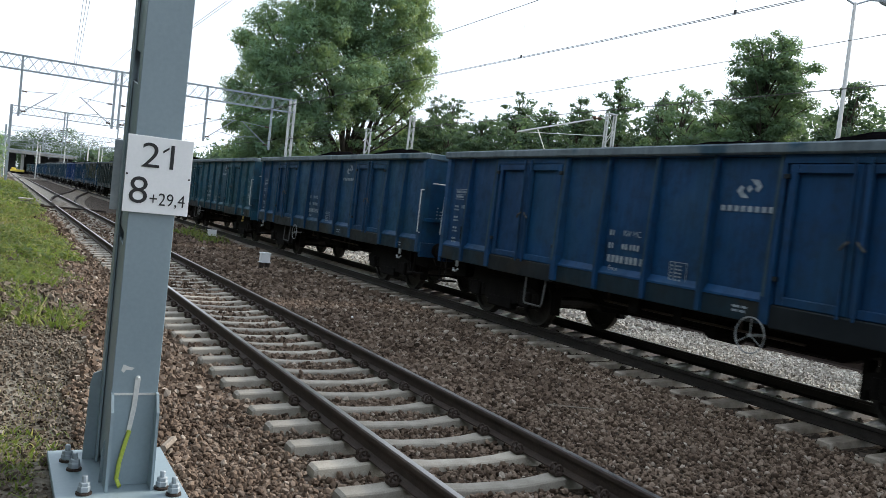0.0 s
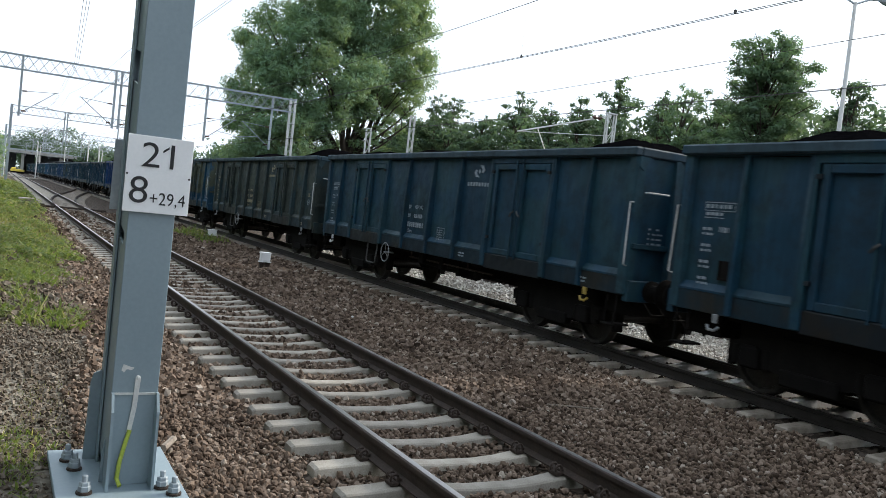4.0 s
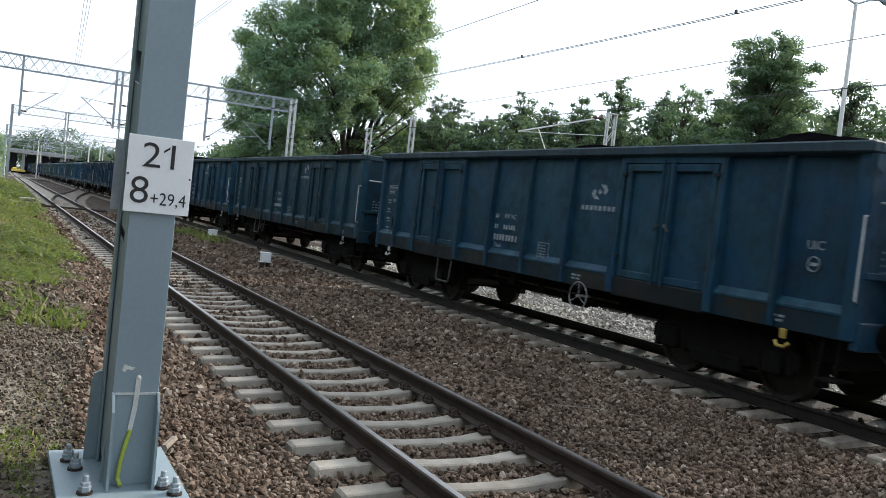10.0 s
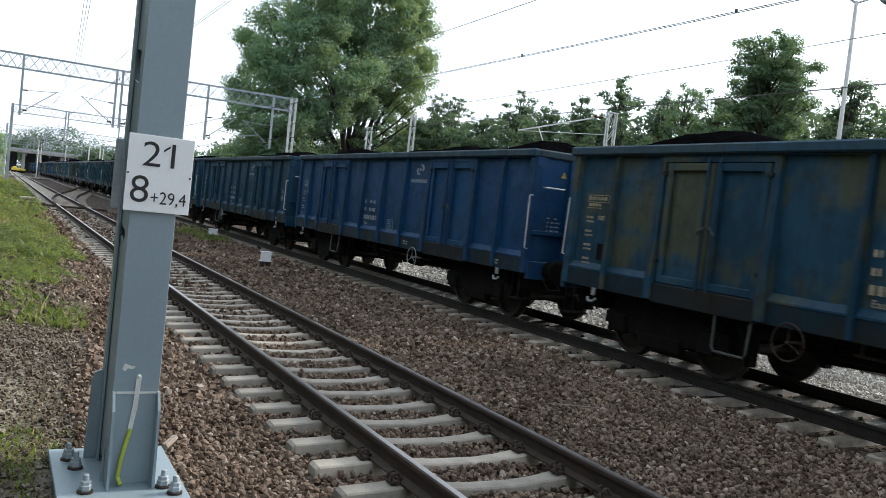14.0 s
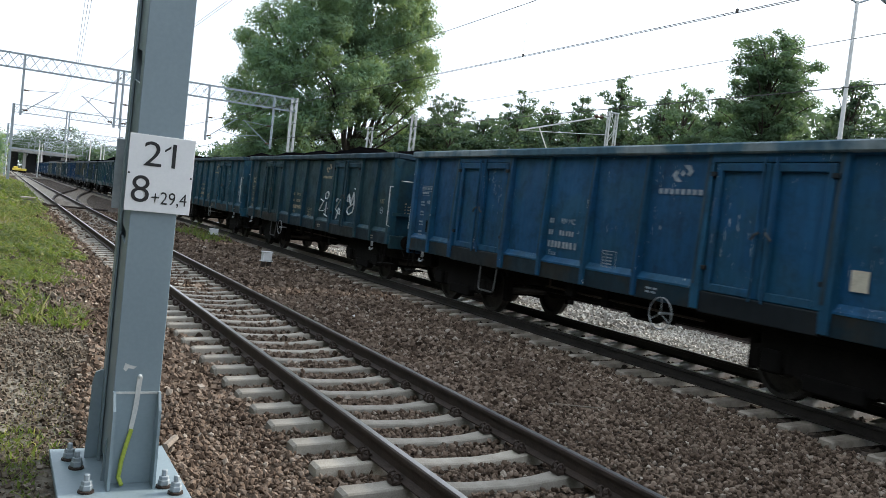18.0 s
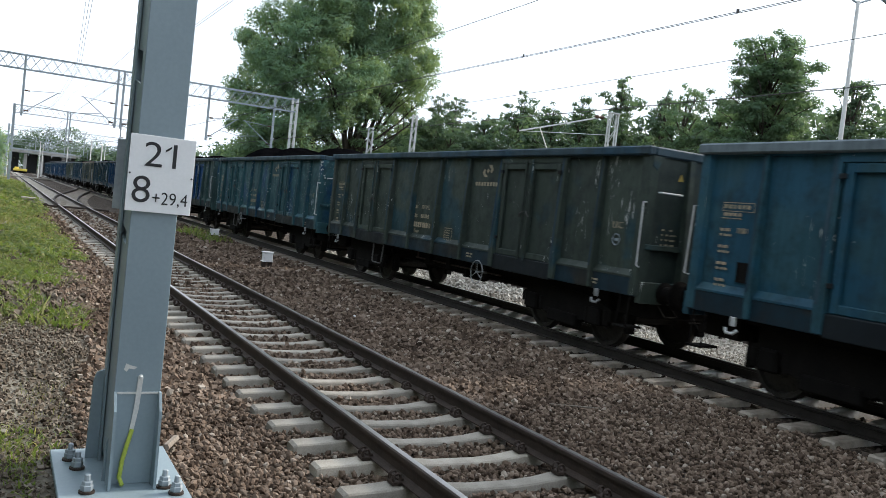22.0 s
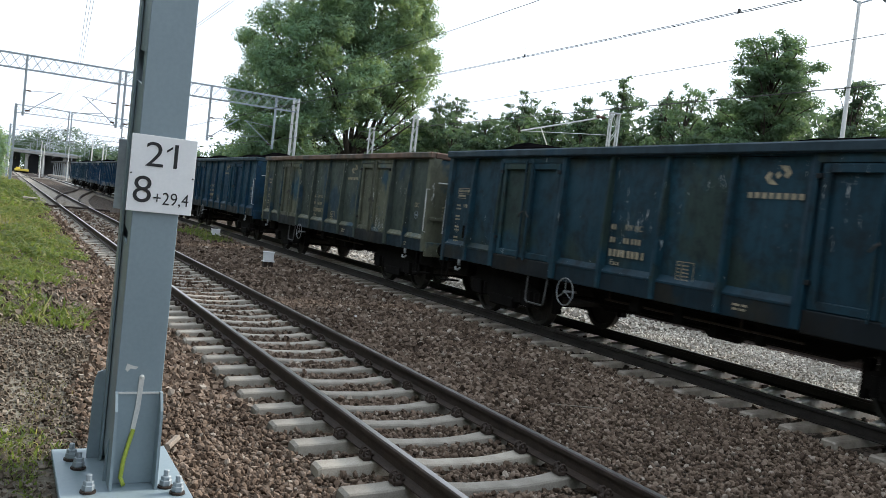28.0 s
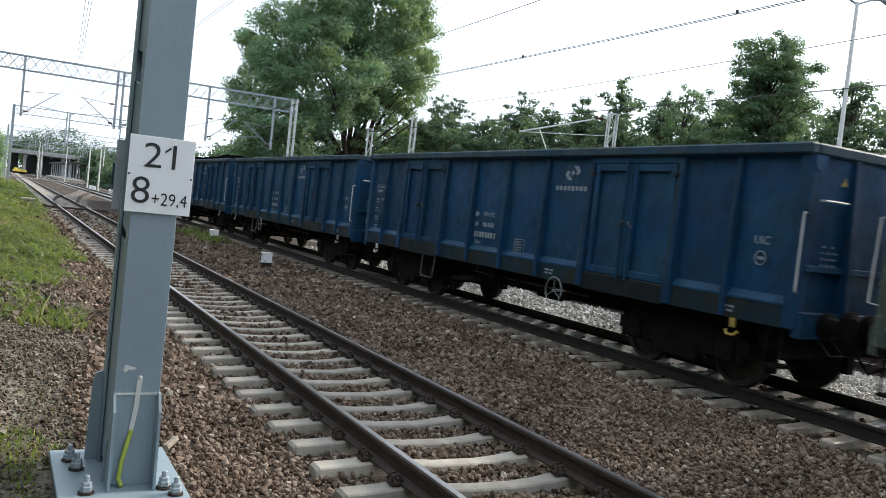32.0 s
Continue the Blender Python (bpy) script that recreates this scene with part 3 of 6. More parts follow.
def track(cx, label, sleeper_mat, near_to, clips_to, far_to, z=0.0, rail_mat=RUST):
    tr = thing("railway_track", label, "track", pose(cx, 0, z), kind="structure")
    for s in (-1, 1):
        r = part("rail", Geo().prism(rail_outline(s * 0.7535), "y", -60, 620), rail_mat, tr, "worn steel rail with a rusty web")
        part("rail_head", Geo().box(s * 0.7535 - 0.018, s * 0.7535 + 0.030, -60, 620, -0.008, 0.002), RAILTOP, r, "polished running surface")
    me = sleeper_mesh("sleeper", sleeper_mat)
    rest = Geo()
    k0 = -40
    for k in range(k0, int(far_to / SPACING)):
        if -8 < k * SPACING < near_to:
            part("sleeper", me, None, tr, m=pose(random.uniform(-0.012, 0.012), k * SPACING, random.uniform(-0.004, 0.004), 0, 0, random.uniform(-0.4, 0.4)))
        else:
            rest.box(-1.3, 1.3, k * SPACING - 0.12, k * SPACING + 0.12, -0.4, -0.2, 0.02)
        if -5 < k * SPACING < clips_to:
            for s in (-1, 1):
                for e in (-1, 1):
                    part("rail_clip", CLIP, None, tr, m=pose(s * 0.7535, k * SPACING, 0, 0, 0, 0 if e > 0 else 180))
    if rest.v:
        tagged(part("sleepers", rest, sleeper_mat, tr), kind="stuff")
    return tr


track(TRACK[0], "railway track of steel rails on pale concrete sleepers", CONCRETE, 62, 16, 300)
track(TRACK[1], "railway track with grimy concrete sleepers under the train", GLINT_STAINED, 40, 0, 300, 0.0, RUST_DARK)
track(TRACK[2], "farther railway track in pale ballast", CONCRETE_DIRTY, 0, 0, 200, -0.06)


def turnout():
    """Crossover from the near track to the train's track."""
    tr = thing("crossover_track", "curved crossover rails joining two tracks", "track", kind="structure")

    def shift(y):
        s = min(max((y - 46) / 76, 0), 1)
        return 6.1 * s * s * (3 - 2 * s)
    ys = [46 + i * 1.95 for i in range(40)]
    for s in (-1, 1):
        g = Geo()
        for a, b in zip(ys[:-1], ys[1:]):
            xa, xb = shift(a) + s * 0.7535, shift(b) + s * 0.7535
            v = [(x + dx, y, z) for x, y in ((xa, a), (xb, b)) for dx, z in ((-0.036, 0.004), (0.036, 0.004), (0.07, -0.16), (-0.07, -0.16))]
            g.add(v, [(0, 1, 5, 4), (1, 2, 6, 5), (3, 0, 4, 7), (2, 3, 7, 6)])
        part("rail", g, RUST, tr, "curved closure rail")
    g = Geo()
    for y in ys:
        x = shift(y)
        g.box(x - 1.0, x + 1.4, y - 0.13, y + 0.13, -0.36, -0.18, 0.02)
    tagged(part("long_sleepers", g, CONCRETE_DIRTY, tr), kind="stuff")
    part("point_motor", Geo().box(-1.9, -1.3, 45.5, 46.1, -0.25, 0.0, 0.03), RUST, tr, "dark point machine beside the rail")
    part("drive_rod", Geo().tube([(-2.6, 45.8, -0.12), (1.9, 45.8, -0.12)], 0.06), RUST, tr)


turnout()
crossing = thing("track_crossing", "pale concrete slab crossing over the tracks", "crossing", kind="structure")
for k in range(13):
    part("slab", Geo().box(-3.0 + k * 1.5, -1.52 + k * 1.5, 171, 174, -0.2, 0.03, 0.02), CONCRETE, crossing)


# ---- near mast with its kilometre sign ----
def mast():
    x0, x1, yf, yr, top = -2.943, -2.677, -0.30, 0.27, 8.2
    t = thing("catenary_mast", "blue-grey painted steel catenary mast on a bolted base plate", "mast")
    part("front_channel", Geo().box(x0, x1, yf, yf + 0.014, 0.03, top, 0.003).box(x0, x0 + 0.014, yf + 0.014, yf + 0.11, 0.03, top).box(x1 - 0.014, x1, yf + 0.014, yf + 0.11, 0.03, top), STEEL_BLUE, t, "rolled steel channel facing the line")
    part("rear_channel", Geo().box(x0, x1, yr - 0.014, yr, 0.03, top, 0.003).box(x0, x0 + 0.014, yr - 0.11, yr - 0.014, 0.03, top).box(x1 - 0.014, x1, yr - 0.11, yr - 0.014, 0.03, top), STEEL_BLUE, t)
    for z0, z1 in ((0.03, 1.42), (1.5, 2.42), (2.62, 3.9), (4.1, 5.4), (5.6, 7.0)):
        for x in (x0 + 0.02, x1 - 0.034):
            part("batten_plate", Geo().prism([(yf + 0.02, z0), (yr - 0.02, z0 + 0.1), (yr - 0.02, z1 + 0.1), (yf + 0.02, z1)], "x", x, x + 0.014), STEEL_BLUE, t)
    part("base_plate", Geo().box(-3.215, -2.49, -0.95, 0.44, -0.01, 0.03, 0.004), STEEL_BLUE, t, "thick steel base plate")
    rib = [(yf, 0.032), (yf, 0.60), (yf - 0.035, 0.60), (yf - 0.10, 0.50), (yf - 0.13, 0.032)]
    for x in (x0 - 0.004, x1 - 0.012):
        part("stiffener", Geo().prism(rib, "x", x, x + 0.016), STEEL_BLUE, t)
        part("stiffener", Geo().prism([(yr + yf - a, z) for a, z in rib], "x", x, x + 0.016), STEEL_BLUE, t)
    for y in (yr - 0.05, yf + 0.06):
        part("side_stiffener", Geo().prism([(x0 - 0.001, 0.032), (x0 - 0.001, 0.62), (x0 - 0.05, 0.60), (x0 - 0.065, 0.54), (x0 - 0.075, 0.032)] if y > 0 else [(x0 - 0.001, 0.032), (x0 - 0.001, 0.3), (x0 - 0.01, 0.28), (x0 - 0.02, 0.032)], "y", y, y + 0.016), STEEL_BLUE, t)
    part("collar", Geo().box(x0, x1, yf - 0.009, yf - 0.001, 0.585, 0.597), GALV, t, "weld bead across the flange")
    for bx, by in ((-3.11, 0.20), (-3.08, 0.02), (-3.06, -0.42), (-2.62, -0.40), (-2.57, -0.52), (-2.60, 0.22)):
        b = part("anchor_bolt", Geo().lathe((bx, by, 0), "z", ((0.017, 0.03), (0.017, 0.135), (0.013, 0.14)), 10), GALV_DARK, t, "galvanised threaded anchor bolt")
        part("nut", Geo().lathe((bx, by, 0), "z", ((0.034, 0.045), (0.036, 0.05), (0.036, 0.075), (0.031, 0.08), (0.031, 0.098), (0.028, 0.102)), 6), GALV_DARK, b)
        part("washer", Geo().lathe((bx, by, 0), "z", ((0.046, 0.031), (0.046, 0.043)), 14), RUST, b)
    part("bolt", Geo().lathe((-2.80, yf, 0.69), "y", ((0.014, 0.0), (0.014, -0.012), (0.008, -0.014), (0.008, -0.03)), 8), GALV, t)
    part("earth_strap", Geo().prism([(-2.815, 0.69), (-2.785, 0.69), (-2.795, 0.50), (-2.815, 0.36), (-2.840, 0.36), (-2.822, 0.52)], "y", yf - 0.012, yf - 0.008), GALV, t, "grey earthing strap")
    part("earth_cable", Geo().tube([(-2.823, yf - 0.012, 0.37), (-2.845, yf - 0.02, 0.28), (-2.865, yf - 0.02, 0.18), (-2.875, yf - 0.03, 0.08), (-2.86, yf - 0.07, 0.045)], 0.013, 8), GREENWIRE, t, "green and yellow earthing cable")
    part("scuff", Geo().prism([(-2.90, 0.735), (-2.885, 0.72), (-2.87, 0.74), (-2.84, 0.735), (-2.825, 0.75), (-2.85, 0.755), (-2.89, 0.77)], "y", yf - 0.0015, yf - 0.0005), GALV, t, "scuffed bare patch")
    part("concrete_footing", Geo().box(-3.20, -2.505, -0.93, 0.42, -0.5, -0.012, 0.02), CONCRETE_DIRTY, t)
    s = thing("kilometre_sign", "white kilometre sign with black numbers on the mast", "sign", pose(-2.797, yf - 0.022, 1.918))
    plate = part("plate", Geo().box(-0.189, 0.189, -0.004, 0.0, -0.228, 0.228, 0.0015), WHITE, s)
    for txt, size, px, pz, sx in (("21", 0.213, 0.008, 0.108, 1.14), ("8", 0.230, -0.106, -0.104, 1.05), ("+29,4", 0.108, 0.062, -0.144, 0.86)):
        part("number", lettering(txt, size, INK), None, plate, m=pose(px, -0.006, pz, 90) @ Matrix.Diagonal((sx, 1, 1, 1)))
    part("number_stroke", Geo().prism([(0.014, 0.136), (0.048, 0.162), (0.048, 0.176), (0.014, 0.150)], "y", -0.0075, -0.0055), INK, plate)
    for px in (-0.178, 0.178):
        part("screw", Geo().lathe((px, 0, -0.005), "y", ((0.006, -0.004), (0.006, -0.009), (0.003, -0.011)), 8), INK, plate)
        part("bracket", Geo().box(px * 0.85 - 0.02, px * 0.85 + 0.02, 0.0, 0.022, -0.02, 0.0), GALV, plate)
    r = thing("rear_sign", "back of a grey sign plate behind the mast", "sign", pose(-2.797, yr + 0.03, 1.90))
    part("plate", Geo().box(-0.189, 0.189, 0.0, 0.004, -0.228, 0.228, 0.0015), GALV_DARK, r)
    part("bracket", Geo().box(-0.14, -0.06, -0.03, 0.0, -0.02, 0.02), GALV, r)


mast()


# ---- the coal train ----
BODY = 6.62          # half length of the body
PITCH = 14.36        # wagon length over buffers
LONG = (-5.56, -4.52, -2.50, -1.25, 0.0, 1.25, 2.50, 4.52, 5.56)
SHORT = (-5.30, -4.22, -2.04, -0.93, 0.18, 1.29, 2.41, 4.60, 5.62)


def leaf_door(s, y0, y1):
    """One door leaf on side s between y0 and y1: a frame round a recessed sheet."""
    g = Geo()
    a, b, z0, z1 = min(y0, y1), max(y0, y1), 1.22, 2.93
    g.box(s * 1.30, s * 1.315, a + 0.02, b - 0.02, z0, z1)
    for p, q, r, t in ((a, a + 0.11, z0, z1), (b - 0.11, b, z0, z1), (a + 0.11, b - 0.11, z0, z0 + 0.11), (a + 0.11, b - 0.11, z1 - 0.11, z1)):
        g.box(s * 1.315, s * 1.375, p, q, r, t, 0.010)
    return g


def sheet(s, y0, y1):
    """One dented side sheet between two posts, pushed outwards in its middle by the load."""
    g, n, m = Geo(), 7, 9
    bulge, low = random.uniform(0.012, 0.034), random.uniform(0.3, 0.5)
    v = []
    for j in range(m):
        for i in range(n):
            a, b = i / (n - 1), j / (m - 1)
            out = bulge * math.sin(math.pi * a) * math.sin(math.pi * b ** (1.6 * low + 0.4))
            dent = 0.012 * noise.noise((y0 * 3 + a * 2.2, b * 2.6, 4.1)) * (0 < i < n - 1 and 0 < j < m - 1)
            v.append((s * (1.293 + max(out + dent, -0.008)), y0 + (y1 - y0) * a, 1.22 + 1.84 * b))
    f = [(j * n + i, j * n + i + 1, (j + 1) * n + i + 1, (j + 1) * n + i) for j in range(m - 1) for i in range(n - 1)]
    g.add(v, f)
    g.add([(s * 1.275, y, z) for y, z in ((y0, 1.22), (y1, 1.22), (y1, 3.06), (y0, 3.06))], [(0, 1, 2, 3)])
    return g


def wagon_template(posts):
    """posts: places of the side posts; the doors hang between the second and third from either end."""
    doors = ((posts[1], posts[2]), (posts[6], posts[7]))
    runs = ((-BODY, posts[1]), (posts[2], posts[6]), (posts[7], BODY))
    w = thing("coal_wagon", "open coal wagon", "freight wagon", group="coal train")
    painted = []

    def pp(name, geo, label="", parent=None, smooth=False):
        o = part(name, geo, LIVERY["deep_blue"], parent or w, label, smooth)
        painted.append(name)
        return o
    for s in (-1, 1):
        bays = [b for b in zip((-BODY,) + posts, posts + (BODY,)) if b not in doors] if s < 0 else runs
        for y0, y1 in bays:
            pp("side_panel", sheet(s, y0, y1) if s < 0 else Geo().box(s * 1.275, s * 1.295, y0, y1, 1.22, 3.06), smooth=s < 0)
        for y0, y1 in doors:
            pp("door_header", Geo().box(s * 1.275, s * 1.36, y0, y1, 2.94, 3.06, 0.006))
            part("door_sill", Geo().box(s * 1.32, s * 1.39, y0 + 0.06, y1 - 0.06, 0.93, 1.21, 0.01), GRIMY, w, "dirt-caked beam under the doors")
        flange = Geo()
        for y0, y1 in runs:
            flange.prism([(s * 1.296, 1.34), (s * 1.372, 1.25), (s * 1.372, 1.221), (s * 1.296, 1.221)], "y", y0, y1)
        pp("lower_flange", flange, "coal-dusted sloping flange")
        part("side_sill", Geo().box(s * 1.32, s * 1.365, -BODY, BODY, 0.95, 1.22, 0.008), SILL, w, "coal-caked lower side beam")
        for k, y in enumerate(posts):
            wide = 0.080 if k in (1, 2, 6, 7) else 0.046
            depth = 0.135
            v = []
            for z, d, h in ((3.06, 0.07, 0.6 * wide), (2.2, depth * 0.82, wide * 0.85), (1.30, depth, wide), (0.97, depth * 0.92, wide)):
                v += [(s * 1.280, y - h, z), (s * (1.285 + d), y - h * 0.75, z), (s * (1.285 + d), y + h * 0.9, z), (s * 1.280, y + h, z)]
            f = [(0, 1, 2, 3), (12, 15, 14, 13)] + [(k * 4 + i, k * 4 + (i + 1) % 4, k * 4 + 4 + (i + 1) % 4, k * 4 + 4 + i) for k in range(3) for i in range(4)]
            pp("post", Geo().add(v, f))
            if s < 0:
                part("post_edge", Geo().prism([(-1.286 - depth, 1.30), (-1.288 - 0.82 * depth, 2.2), (-1.288 - 0.07, 3.05), (-1.293 - 0.07, 3.05), (-1.293 - 0.82 * depth, 2.2), (-1.292 - depth, 1.30)], "y", y + 0.2 * wide, y + 0.8 * wide), POST_HIGHLIGHT, w, "pale strip painting the highlight on a post edge")
        for e in (-1, 1):
            pp("corner_post", Geo().prism([(s * 1.30, e * (BODY - 0.16)), (s * 1.375, e * (BODY - 0.13)), (s * 1.375, e * (BODY + 0.01)), (s * 1.34, e * (BODY + 0.04)), (s * 1.2, e * (BODY + 0.04)), (s * 1.2, e * BODY)], "z", 0.97, 3.06))
        pp("top_rim", Geo().box(s * 1.30, s * 1.435, -BODY - 0.06, BODY + 0.06, 3.05, 3.19, 0.022), "rounded top rail with worn paint")
        for c, half in [((a + b) / 2, (b - a) / 2 - 0.10) for a, b in doors]:
            for d in (-1, 1):
                leaf = pp("door_leaf", leaf_door(s, c + d * 0.008, c + d * half))
                if s < 0:
                    pp("door_lock", Geo().tube([(-1.40, c + d * 0.10, 1.18), (-1.40, c + d * 0.10, 3.0)], 0.018, 6), "vertical locking bar", leaf)
                    part("latch", Geo().tube([(-1.41, c + d * 0.05, 2.06), (-1.44, c + d * 0.10, 2.02), (-1.42, c + d * 0.16, 1.96)], 0.016, 5), GRIMYGREY, leaf)
                    for z in (1.5, 2.75):
                        part("hinge", Geo().box(-1.41, -1.355, c + d * (half - 0.03), c + d * (half + 0.06), z, z + 0.06, 0.006), GRIMY, leaf)
    for e in (-1, 1):
        pp("end_wall", Geo().box(-1.32, 1.32, e * (BODY - 0.02), e * BODY, 0.97, 3.06))
        for x in (-0.55, 0.55):
            v = []
            for z, d in ((3.06, 0.05), (2.0, 0.10), (0.97, 0.14)):
                v += [(x - 0.06, e * BODY, z), (x - 0.05, e * (BODY + d), z), (x + 0.05, e * (BODY + d), z), (x + 0.06, e * BODY, z)]
            f = [(0, 1, 2, 3), (8, 11, 10, 9)] + [(k * 4 + i, k * 4 + (i + 1) % 4, k * 4 + 4 + (i + 1) % 4, k * 4 + 4 + i) for k in range(2) for i in range(4)]
            pp("end_post", Geo().add(v, f))
        for x in (-1, 1):
            pp("corner_gusset", Geo().prism([(x * 1.33, 3.05), (x * 1.33, 2.90), (x * 1.24, 2.84), (x * 1.12, 3.05)], "y", e * (BODY + 0.035), e * (BODY + 0.05)))
        pp("end_beam", Geo().box(-1.30, 1.30, e * BODY, e * (BODY + 0.06), 1.66, 1.74, 0.008))
        pp("top_rim", Geo().box(-1.30, 1.30, e * (BODY - 0.08), e * (BODY + 0.06), 3.05, 3.19, 0.022))
        pp("headstock", Geo().box(-1.33, 1.33, e * (BODY - 0.02), e * (BODY + 0.10), 0.86, 1.18, 0.01), "heavy end beam carrying the buffers")
        for x in (-0.875, 0.875):
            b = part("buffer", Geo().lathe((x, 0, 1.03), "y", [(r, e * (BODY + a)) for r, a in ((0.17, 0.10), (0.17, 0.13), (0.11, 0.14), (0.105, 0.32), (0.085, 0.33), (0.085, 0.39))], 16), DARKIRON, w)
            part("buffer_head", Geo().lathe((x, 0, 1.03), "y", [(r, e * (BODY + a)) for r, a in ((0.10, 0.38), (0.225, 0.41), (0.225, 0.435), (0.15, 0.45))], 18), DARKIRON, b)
        part("coupling", Geo().tube([(0, e * (BODY + 0.1), 1.0), (0.02, e * (BODY + 0.3), 0.95), (0, e * (BODY + 0.52), 0.86)], 0.04, 6), DARKIRON, w)
        part("brake_hose", Geo().tube([(-0.35, e * (BODY + 0.1), 0.92), (-0.36, e * (BODY + 0.2), 0.7), (-0.3, e * (BODY + 0.34), 0.5), (-0.18, e * (BODY + 0.48), 0.62)], 0.026, 6), DARKIRON, w, "black rubber brake hose")
        part("step", Geo().box(-1.40, -1.05, e * (BODY - 0.10), e * (BODY - 0.36), 0.46, 0.49, 0.004).tube([(-1.36, e * (BODY - 0.12), 0.48), (-1.33, e * (BODY - 0.12), 0.97)], 0.014, 5).tube([(-1.36, e * (BODY - 0.34), 0.48), (-1.33, e * (BODY - 0.34), 0.97)], 0.014, 5), DARKIRON, w)
        part("towing_hook", Geo().box(-1.40, -1.36, e * (BODY - 0.90), e * (BODY - 0.82), 0.84, 0.96, 0.008).tube([(-1.39, e * (BODY - 0.95), 0.80), (-1.42, e * (BODY - 0.90), 0.75), (-1.42, e * (BODY - 0.80), 0.75), (-1.39, e * (BODY - 0.75), 0.80)], 0.02, 6), YELLOW if e < 0 else RAILWHITE, w, "painted rope hook")
        part("shunter_rail", Geo().tube([(-1.0, e * (BODY + 0.12), 0.86), (-1.0, e * (BODY + 0.30), 0.70), (-0.75, e * (BODY + 0.30), 0.70), (-0.75, e * (BODY + 0.12), 0.86)], 0.010, 6), DARKIRON, w)
        part("end_grip", Geo().tube([(-1.15, e * (BODY + 0.04), 2.52), (-1.15, e * (BODY + 0.11), 2.52), (-0.75, e * (BODY + 0.11), 2.52), (-0.75, e * (BODY + 0.04), 2.52)], 0.014, 6), RAILWHITE, w, "pale grab bar")
    part("handrail", Geo().tube([(-1.35, -BODY - 0.02, 2.36), (-1.45, -BODY - 0.07, 2.36), (-1.45, -BODY - 0.07, 1.42), (-1.36, -BODY - 0.02, 1.40)], 0.012, 6), RAILWHITE, w, "pale upright handrail")
    part("handrail", Geo().tube([(-1.28, BODY + 0.03, 2.36), (-1.28, BODY + 0.16, 2.36), (-1.30, BODY + 0.18, 1.42), (-1.29, BODY + 0.03, 1.40)], 0.012, 6), RAILWHITE, w, "pale upright handrail")
    part("label_holder", Geo().box(-1.315, -1.296, 5.62, 5.86, 1.40, 1.66, 0.004).box(-1.33, -1.312, 5.62, 5.86, 1.40, 1.43).box(-1.33, -1.312, 5.62, 5.645, 1.43, 1.66).box(-1.33, -1.312, 5.835, 5.86, 1.43, 1.66), DARKIRON, w, "dark wire-mesh holder for a paper label")
    pp("floor", Geo().box(-1.32, 1.32, -BODY + 0.03, BODY - 0.03, 1.12, 1.2))
    under = Geo()
    for x in (-0.9, 0.9):
        under.box(x - 0.05, x + 0.05, -BODY, BODY, 0.86, 1.11, 0.01)
    under.box(-0.22, 0.22, -BODY, BODY, 0.78, 1.11, 0.01)
    under.prism([(-3.0, 0.80), (-2.3, 0.55), (1.6, 0.52), (2.5, 0.46), (3.0, 0.80)], "x", -0.16, 0.16)
    for y in (-5.2, -3.4, -2.3, -1.2, 0, 1.2, 2.3, 3.4, 5.2):
        under.box(-1.31, 1.31, y - 0.06, y + 0.06, 0.93, 1.11, 0.01)
    for e in (-1, 1):
        under.box(-1.05, 1.05, e * 5.95, e * 6.55, 0.62, 1.0, 0.02)
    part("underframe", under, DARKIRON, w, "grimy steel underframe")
    part("brake_cylinder", Geo().lathe((-0.55, 0, 0.70), "y", ((0.1, -1.0), (0.19, -0.95), (0.19, -0.45), (0.12, -0.42), (0.04, -0.1)), 14), DARKIRON, w)
    part("air_tank", Geo().lathe((0.5, 0, 0.68), "y", ((0.08, 0.2), (0.2, 0.28), (0.2, 1.2), (0.08, 1.28)), 14), DARKIRON, w)
    part("brake_rod", Geo().tube([(-0.75, -2.6, 0.66), (-0.75, 2.6, 0.66)], 0.022, 5), DARKIRON, w)
    part("brake_rod", Geo().tube([(-1.05, -2.4, 0.78), (-1.05, 1.4, 0.78)], 0.018, 5).tube([(-1.05, -1.4, 0.78), (-1.05, -1.4, 0.93)], 0.018, 5).tube([(-1.05, 1.3, 0.78), (-1.05, 1.3, 0.93)], 0.018, 5), RUST, w)
    for bx in ((-1.02, -0.92, -1.75, -1.62, 0.62, 0.94), (-0.98, -0.7, -0.9, -0.78, 0.58, 0.94), (-1.15, -1.02, 0.5, 0.72, 0.70, 0.94), (-1.1, -0.95, -0.35, -0.2, 0.66, 0.94)):
        part("brake_bracket", Geo().box(*bx, 0.01), DARKIRON, w)
    # bogies
    for e in (-1, 1):
        bog = Geo()
        for s in (-1, 1):
            x = s * 1.0
            outline = [(-1.28, 0.44), (-1.28, 0.62), (-0.95, 0.72), (-0.45, 0.80), (0.45, 0.80), (0.95, 0.72), (1.28, 0.62), (1.28, 0.44), (0.75, 0.44), (0.5, 0.34), (-0.5, 0.34), (-0.75, 0.44)]
            bog.prism(outline, "x", x - 0.05, x + 0.05)
            for y in (-0.9, 0.9):
                bog.box(x - 0.12, x + 0.12, y - 0.15, y + 0.15, 0.33, 0.62, 0.03)
                for dy in (-0.24, 0.24):
                    bog.lathe((x, y + dy, 0), "z", ((0.075, 0.36), (0.075, 0.60)), 10)
        bog.box(-1.0, 1.0, -0.30, 0.30, 0.28, 0.82, 0.02)
        bog.box(-0.62, 0.62, -0.52, 0.52, 0.40, 0.70, 0.02)
